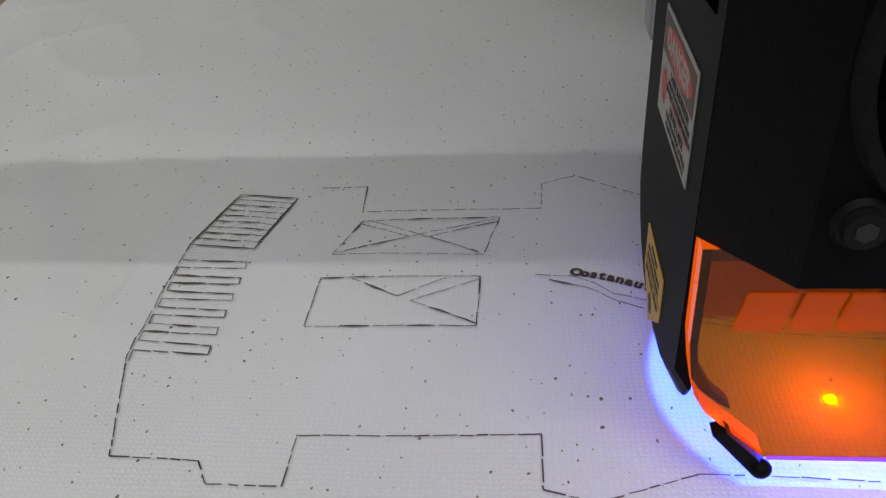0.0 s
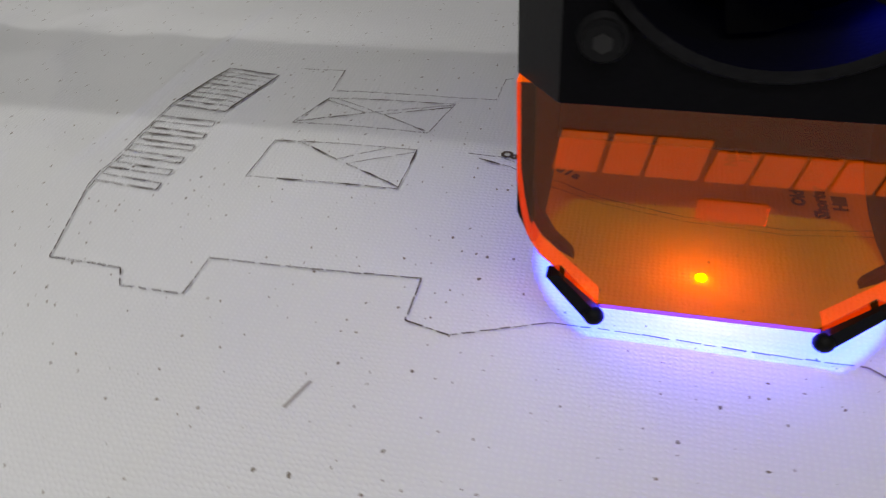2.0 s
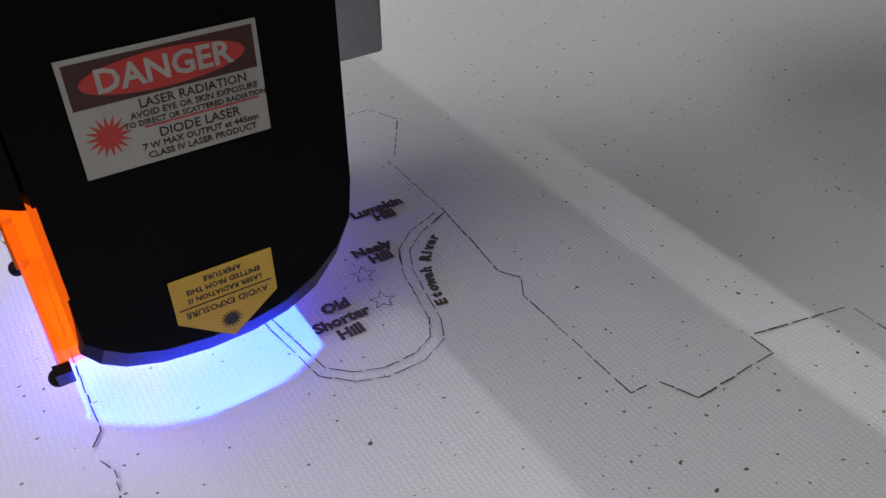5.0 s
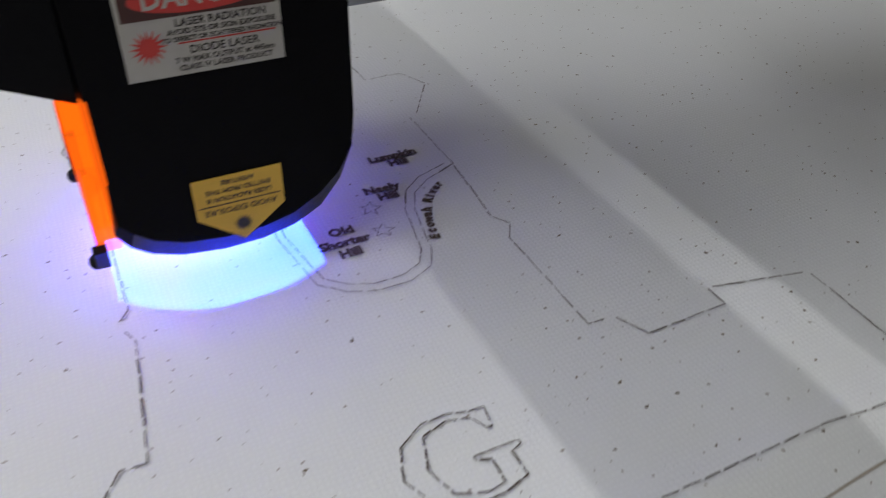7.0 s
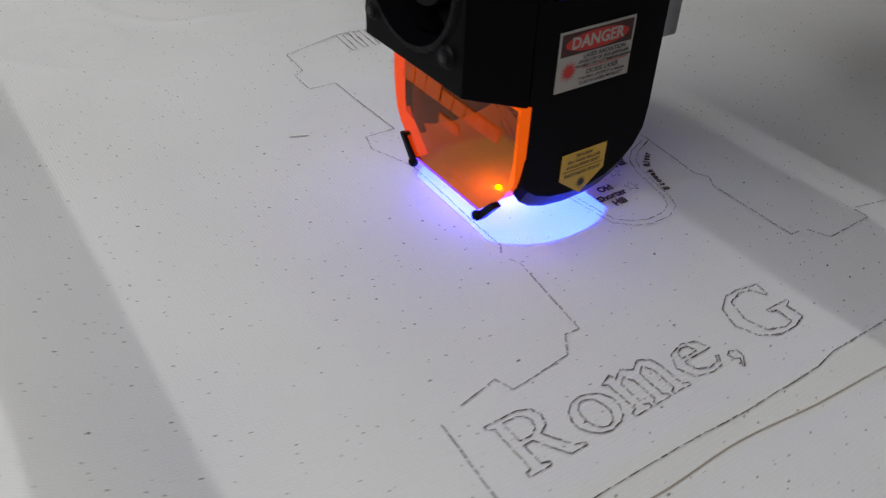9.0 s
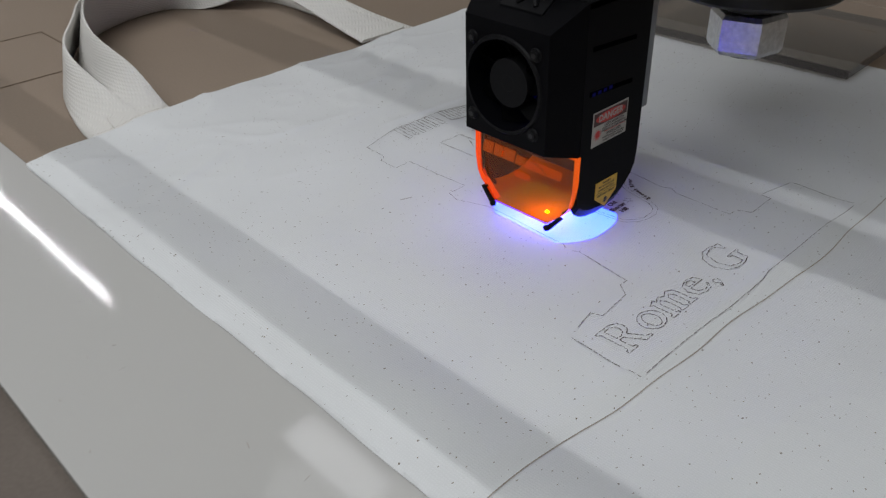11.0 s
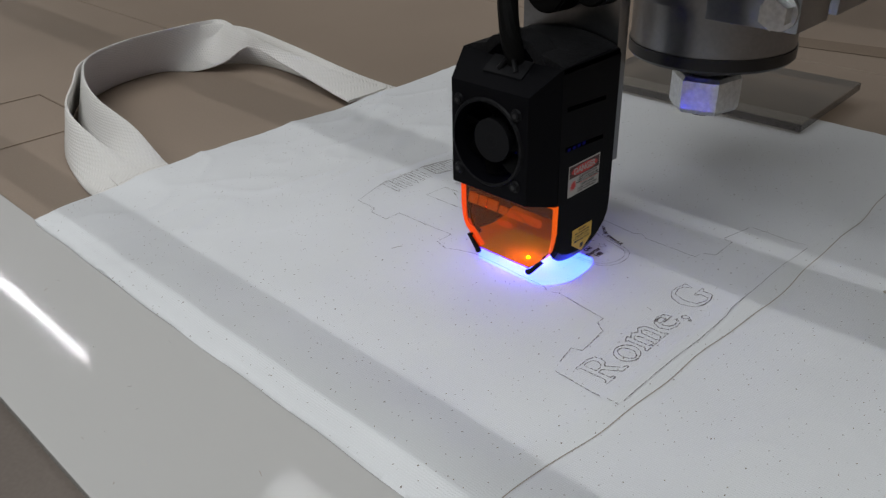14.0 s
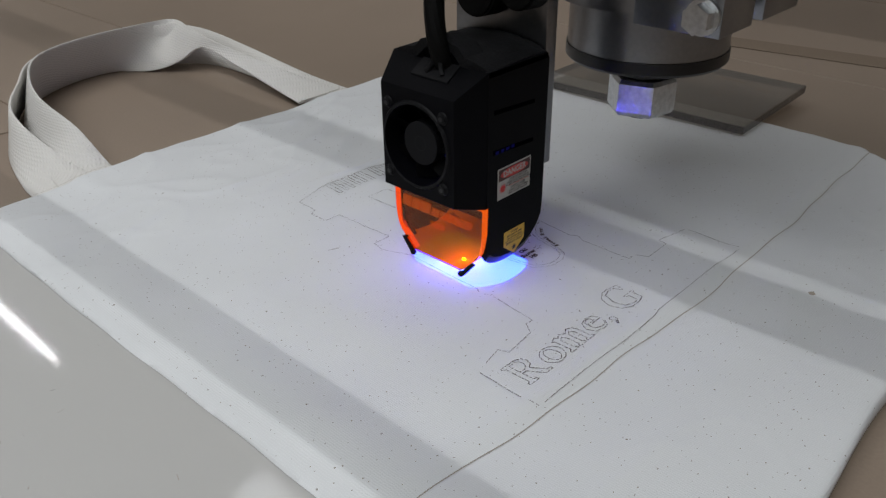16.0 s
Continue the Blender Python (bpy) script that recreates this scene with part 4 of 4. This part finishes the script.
# the whole head at its true size and height over the cloth
laser.location, laser.scale = (0.0443, 0.0864, 0.0168), (0.962, 0.955, 0.961)


def by_head(x, y, z):
    return (0.0443 + (x - CX) * 0.962, 0.0864 + (y - 0.088) * 0.955, 0.0168 + (z - 0.012) * 0.961)


# spark where the beam meets the cloth
bm = bmesh.new()
bmesh.ops.create_icosphere(bm, subdivisions=2, radius=0.0008, matrix=Matrix.Translation((0.0448, 0.0820, 0.0086)) @ Matrix.Diagonal((1, 1, 0.6, 1)))
tagged(part("laser_spark", bm, M_SPARK), "bright burning spot where the laser meets the canvas", "laser spot")

# cable out of the head's top
bm = bmesh.new()
tube(bm, smooth_path([by_head(*p) for p in ((0.0460, 0.0690, 0.103), (0.0455, 0.0655, 0.110), (0.0425, 0.0660, 0.119), (0.0380, 0.0700, 0.132), (0.0340, 0.0770, 0.150), (0.0310, 0.0840, 0.200))], 8), 0.0042, 14)
tagged(part("sleeved_cable", bm, M_RUBBER), "thick black sleeved cable rising from the laser head", "cable")
for k, off in enumerate((-0.0022, 0.0024)):
    bm = bmesh.new()
    tube(bm, smooth_path([by_head(0.0455 + off * 2.0, 0.0612, 0.1030), by_head(0.0455 + off, 0.0628, 0.1065), by_head(0.0453, 0.0645, 0.1130)], 8), 0.0011, 10)
    tagged(part("wire", bm, M_STEEL), "thin grey wire of the laser head's cable", "wire", "wires")

# mounting plate behind the head, with two black knobs
bracket = tagged(thing("mounting_bracket", (0.045, 0.1137, 0.20)), "bare aluminium mounting plate with black knobs", "bracket")
bm = bmesh.new()
box(bm, 0.0175, 0.0680, 0.1072, 0.1145, 0.055, 0.178, 0.0006, 2)
ob = part("plate", bm, M_ALU, bracket)
ob.matrix_parent_inverse = Matrix.Translation((-0.045, -0.1137, -0.20))
bm = bmesh.new()
box(bm, 0.032, 0.056, 0.1148, 0.2405, 0.170, 0.178, 0.0006, 2)
box(bm, 0.032, 0.056, 0.2330, 0.2405, 0.178, 0.260, 0.0006, 2)
ob = part("arm", bm, M_ALU, bracket)
ob.matrix_parent_inverse = Matrix.Translation((-0.045, -0.1137, -0.20))
for x, z, r in ((0.0380, 0.1300, 0.0118), (0.0600, 0.1345, 0.0105)):
    bm = bmesh.new()
    cyl(bm, (x, 0.1070, z), (0, -1, 0), r, r * 0.94, 0.012, 48)
    bmesh.ops.bevel(bm, geom=[e for e in bm.edges if len({round(v.co.y, 5) for v in e.verts}) == 1], offset=0.001, segments=2, affect="EDGES")
    ob = part("knob", bm, M_RUBBER, bracket, "round black knob")
    ob.matrix_parent_inverse = Matrix.Translation((-0.045, -0.1137, -0.20))

# ---- router spindle ----
SX, SY = 0.0705, 0.1945
spindle = tagged(thing("router_spindle", (SX, SY, 0.10)), "polished steel router spindle with collet nut", "spindle")


def on_spindle(bm, name, material, label="", smooth=35):
    ob = part(name, bm, material, spindle, label, smooth)
    ob.matrix_parent_inverse = Matrix.Translation((-SX, -SY, -0.10))
    return ob


bm = bmesh.new()
cyl(bm, (SX, SY, 0.0920), (0, 0, 1), 0.0395, 0.0395, 0.20, 96)
on_spindle(bm, "body", M_ALU, "brushed metal motor body")
bm = bmesh.new()
cyl(bm, (SX, SY, 0.0850), (0, 0, 1), 0.0388, 0.0402, 0.0015, 96)
cyl(bm, (SX, SY, 0.0865), (0, 0, 1), 0.0402, 0.0402, 0.0055, 96)
on_spindle(bm, "end_ring", M_BLACKMETAL, "black lower ring")
bm = bmesh.new()
cyl(bm, (SX, SY, 0.0740), (0, 0, 1), 0.0125, 0.0125, 0.0115, 48)
on_spindle(bm, "nose", M_BLACKMETAL)
bm = bmesh.new()
rings = []
for z, r in ((0.0560, 0.0140), (0.0568, 0.0162), (0.0590, 0.0174), (0.0732, 0.0174), (0.0752, 0.0160), (0.0760, 0.0140)):
    rings.append([(SX + r * math.cos(math.pi / 3 * (k + 0.30)), SY + r * math.sin(math.pi / 3 * (k + 0.30)), z) for k in range(6)])
ring_loft(bm, rings)
on_spindle(bm, "collet_nut", M_NUT, "scratched steel hexagonal collet nut", smooth=25)
bm = bmesh.new()
cyl(bm, (SX, SY, 0.0537), (0, 0, 1), 0.0070, 0.0110, 0.002, 40)
on_spindle(bm, "collet", M_STEEL)

clamp = tagged(thing("spindle_clamp", (SX, SY, 0.17)), "milled aluminium clamp block round the spindle", "clamp")
def on_clamp(bm, name, material, label=""):
    ob = part(name, bm, material, clamp, label)
    ob.matrix_parent_inverse = Matrix.Translation((-SX, -SY, -0.17))
    return ob
bm = bmesh.new()
cyl(bm, (SX, SY, 0.1160), (0, 0, 1), 0.0480, 0.0480, 0.08, 96)
on_clamp(bm, "ring", M_ALU)
for y0, y1, x1 in ((0.1380, 0.1680, 0.1330), (0.1780, 0.215, 0.1330)):
    bm = bmesh.new()
    box(bm, 0.0930, x1, y0, y1, 0.1150, 0.200, 0.001, 2)
    on_clamp(bm, "jaw", M_ALU)
bm = bmesh.new()
cyl(bm, (0.1250, 0.1380, 0.1230), (0, -1, 0), 0.0075, 0.0075, 0.0015, 40)
cyl(bm, (0.1250, 0.1365, 0.1230), (0, -1, 0), 0.0062, 0.0062, 0.0060, 6)
on_clamp(bm, "bolt", M_NUT, "hexagonal clamp bolt with washer")

spindle.location.x, spindle.location.y = SX - 0.0063, SY + 0.0037
clamp.location.x, clamp.location.y = SX - 0.0060, SY + 0.0040

# the machine's bridge over the bed; housing and cover are added, unseen, for shade
gantry = tagged(thing("gantry", (0.1, 0.30, 0.33)), "metal gantry bridge carrying the spindle, with added parts that shade the bed", "gantry")
for nm, b in (("bridge_beam", (-0.75, 0.95, 0.30, 0.42, 0.40, 0.52)), ("carriage_plate", (0.03, 0.15, 0.241, 0.260, 0.235, 0.52)), ("carriage_housing", (0.02, 0.16, 0.165, 0.240, 0.295, 0.50)), ("front_cover", (0.05, 0.24, -0.019, 0.130, 0.330, 0.42))):
    bm = bmesh.new()
    box(bm, *b, 0.002, 2)
    ob = part(nm, bm, M_ALU, gantry)
    ob.matrix_parent_inverse = Matrix.Translation((-0.1, -0.30, -0.33))

# unseen rungs and links added to cast shadow bands, with gaps to thin them
for k in range(52):
    x = -0.75 + 0.033 * k
    bm = bmesh.new()
    box(bm, x, x + 0.0205, -0.0810, -0.0477, 0.358, 0.363, 0.001, 1)
    ob = part("rail_rung", bm, M_ALU, gantry, "unseen aluminium rung added to cast a shadow band")
    ob.matrix_parent_inverse = Matrix.Translation((-0.1, -0.30, -0.33))
for k in range(52):
    x = -0.75 + 0.033 * k
    bm = bmesh.new()
    box(bm, x, x + 0.0215, -0.2153, -0.1937, 0.358, 0.362, 0.001, 1)
    ob = part("chain_link", bm, M_RUBBER, gantry, "unseen black link added to cast a shadow band")
    ob.matrix_parent_inverse = Matrix.Translation((-0.1, -0.30, -0.33))

# lit tube whose image shows in the sheet
bm = bmesh.new()
cyl(bm, (-3.20, 0.45, 1.2), (1, 0, 0), 0.0065, 0.0065, 1.39, 20)
tagged(part("fluorescent_tube", bm, M_TUBE), "lit white fluorescent tube under the workshop ceiling", "lamp")

# a second lit fixture further along, hung on two cords
lamp = tagged(thing("ceiling_lamp", (-0.88, 0.54, 1.2)), "lit flat lamp hung on cords under the workshop ceiling", "lamp")
bm = bmesh.new()
box(bm, -1.02, -0.74, 0.50, 0.585, 1.20, 1.23, 0.004, 2)
for nm, m, b in (("diffuser", M_LAMP, bm), *(("cord", M_RUBBER, bmesh.new()) for _ in range(2))):
    if nm == "cord":
        x = -0.98 if not lamp.children[1:] else -0.78
        cyl(b, (x, 0.5425, 1.229), (0, 0, 1), 0.003, 0.003, 1.371, 10)
    part(nm, b, m, lamp).matrix_parent_inverse = Matrix.Translation((0.88, -0.54, -1.2))
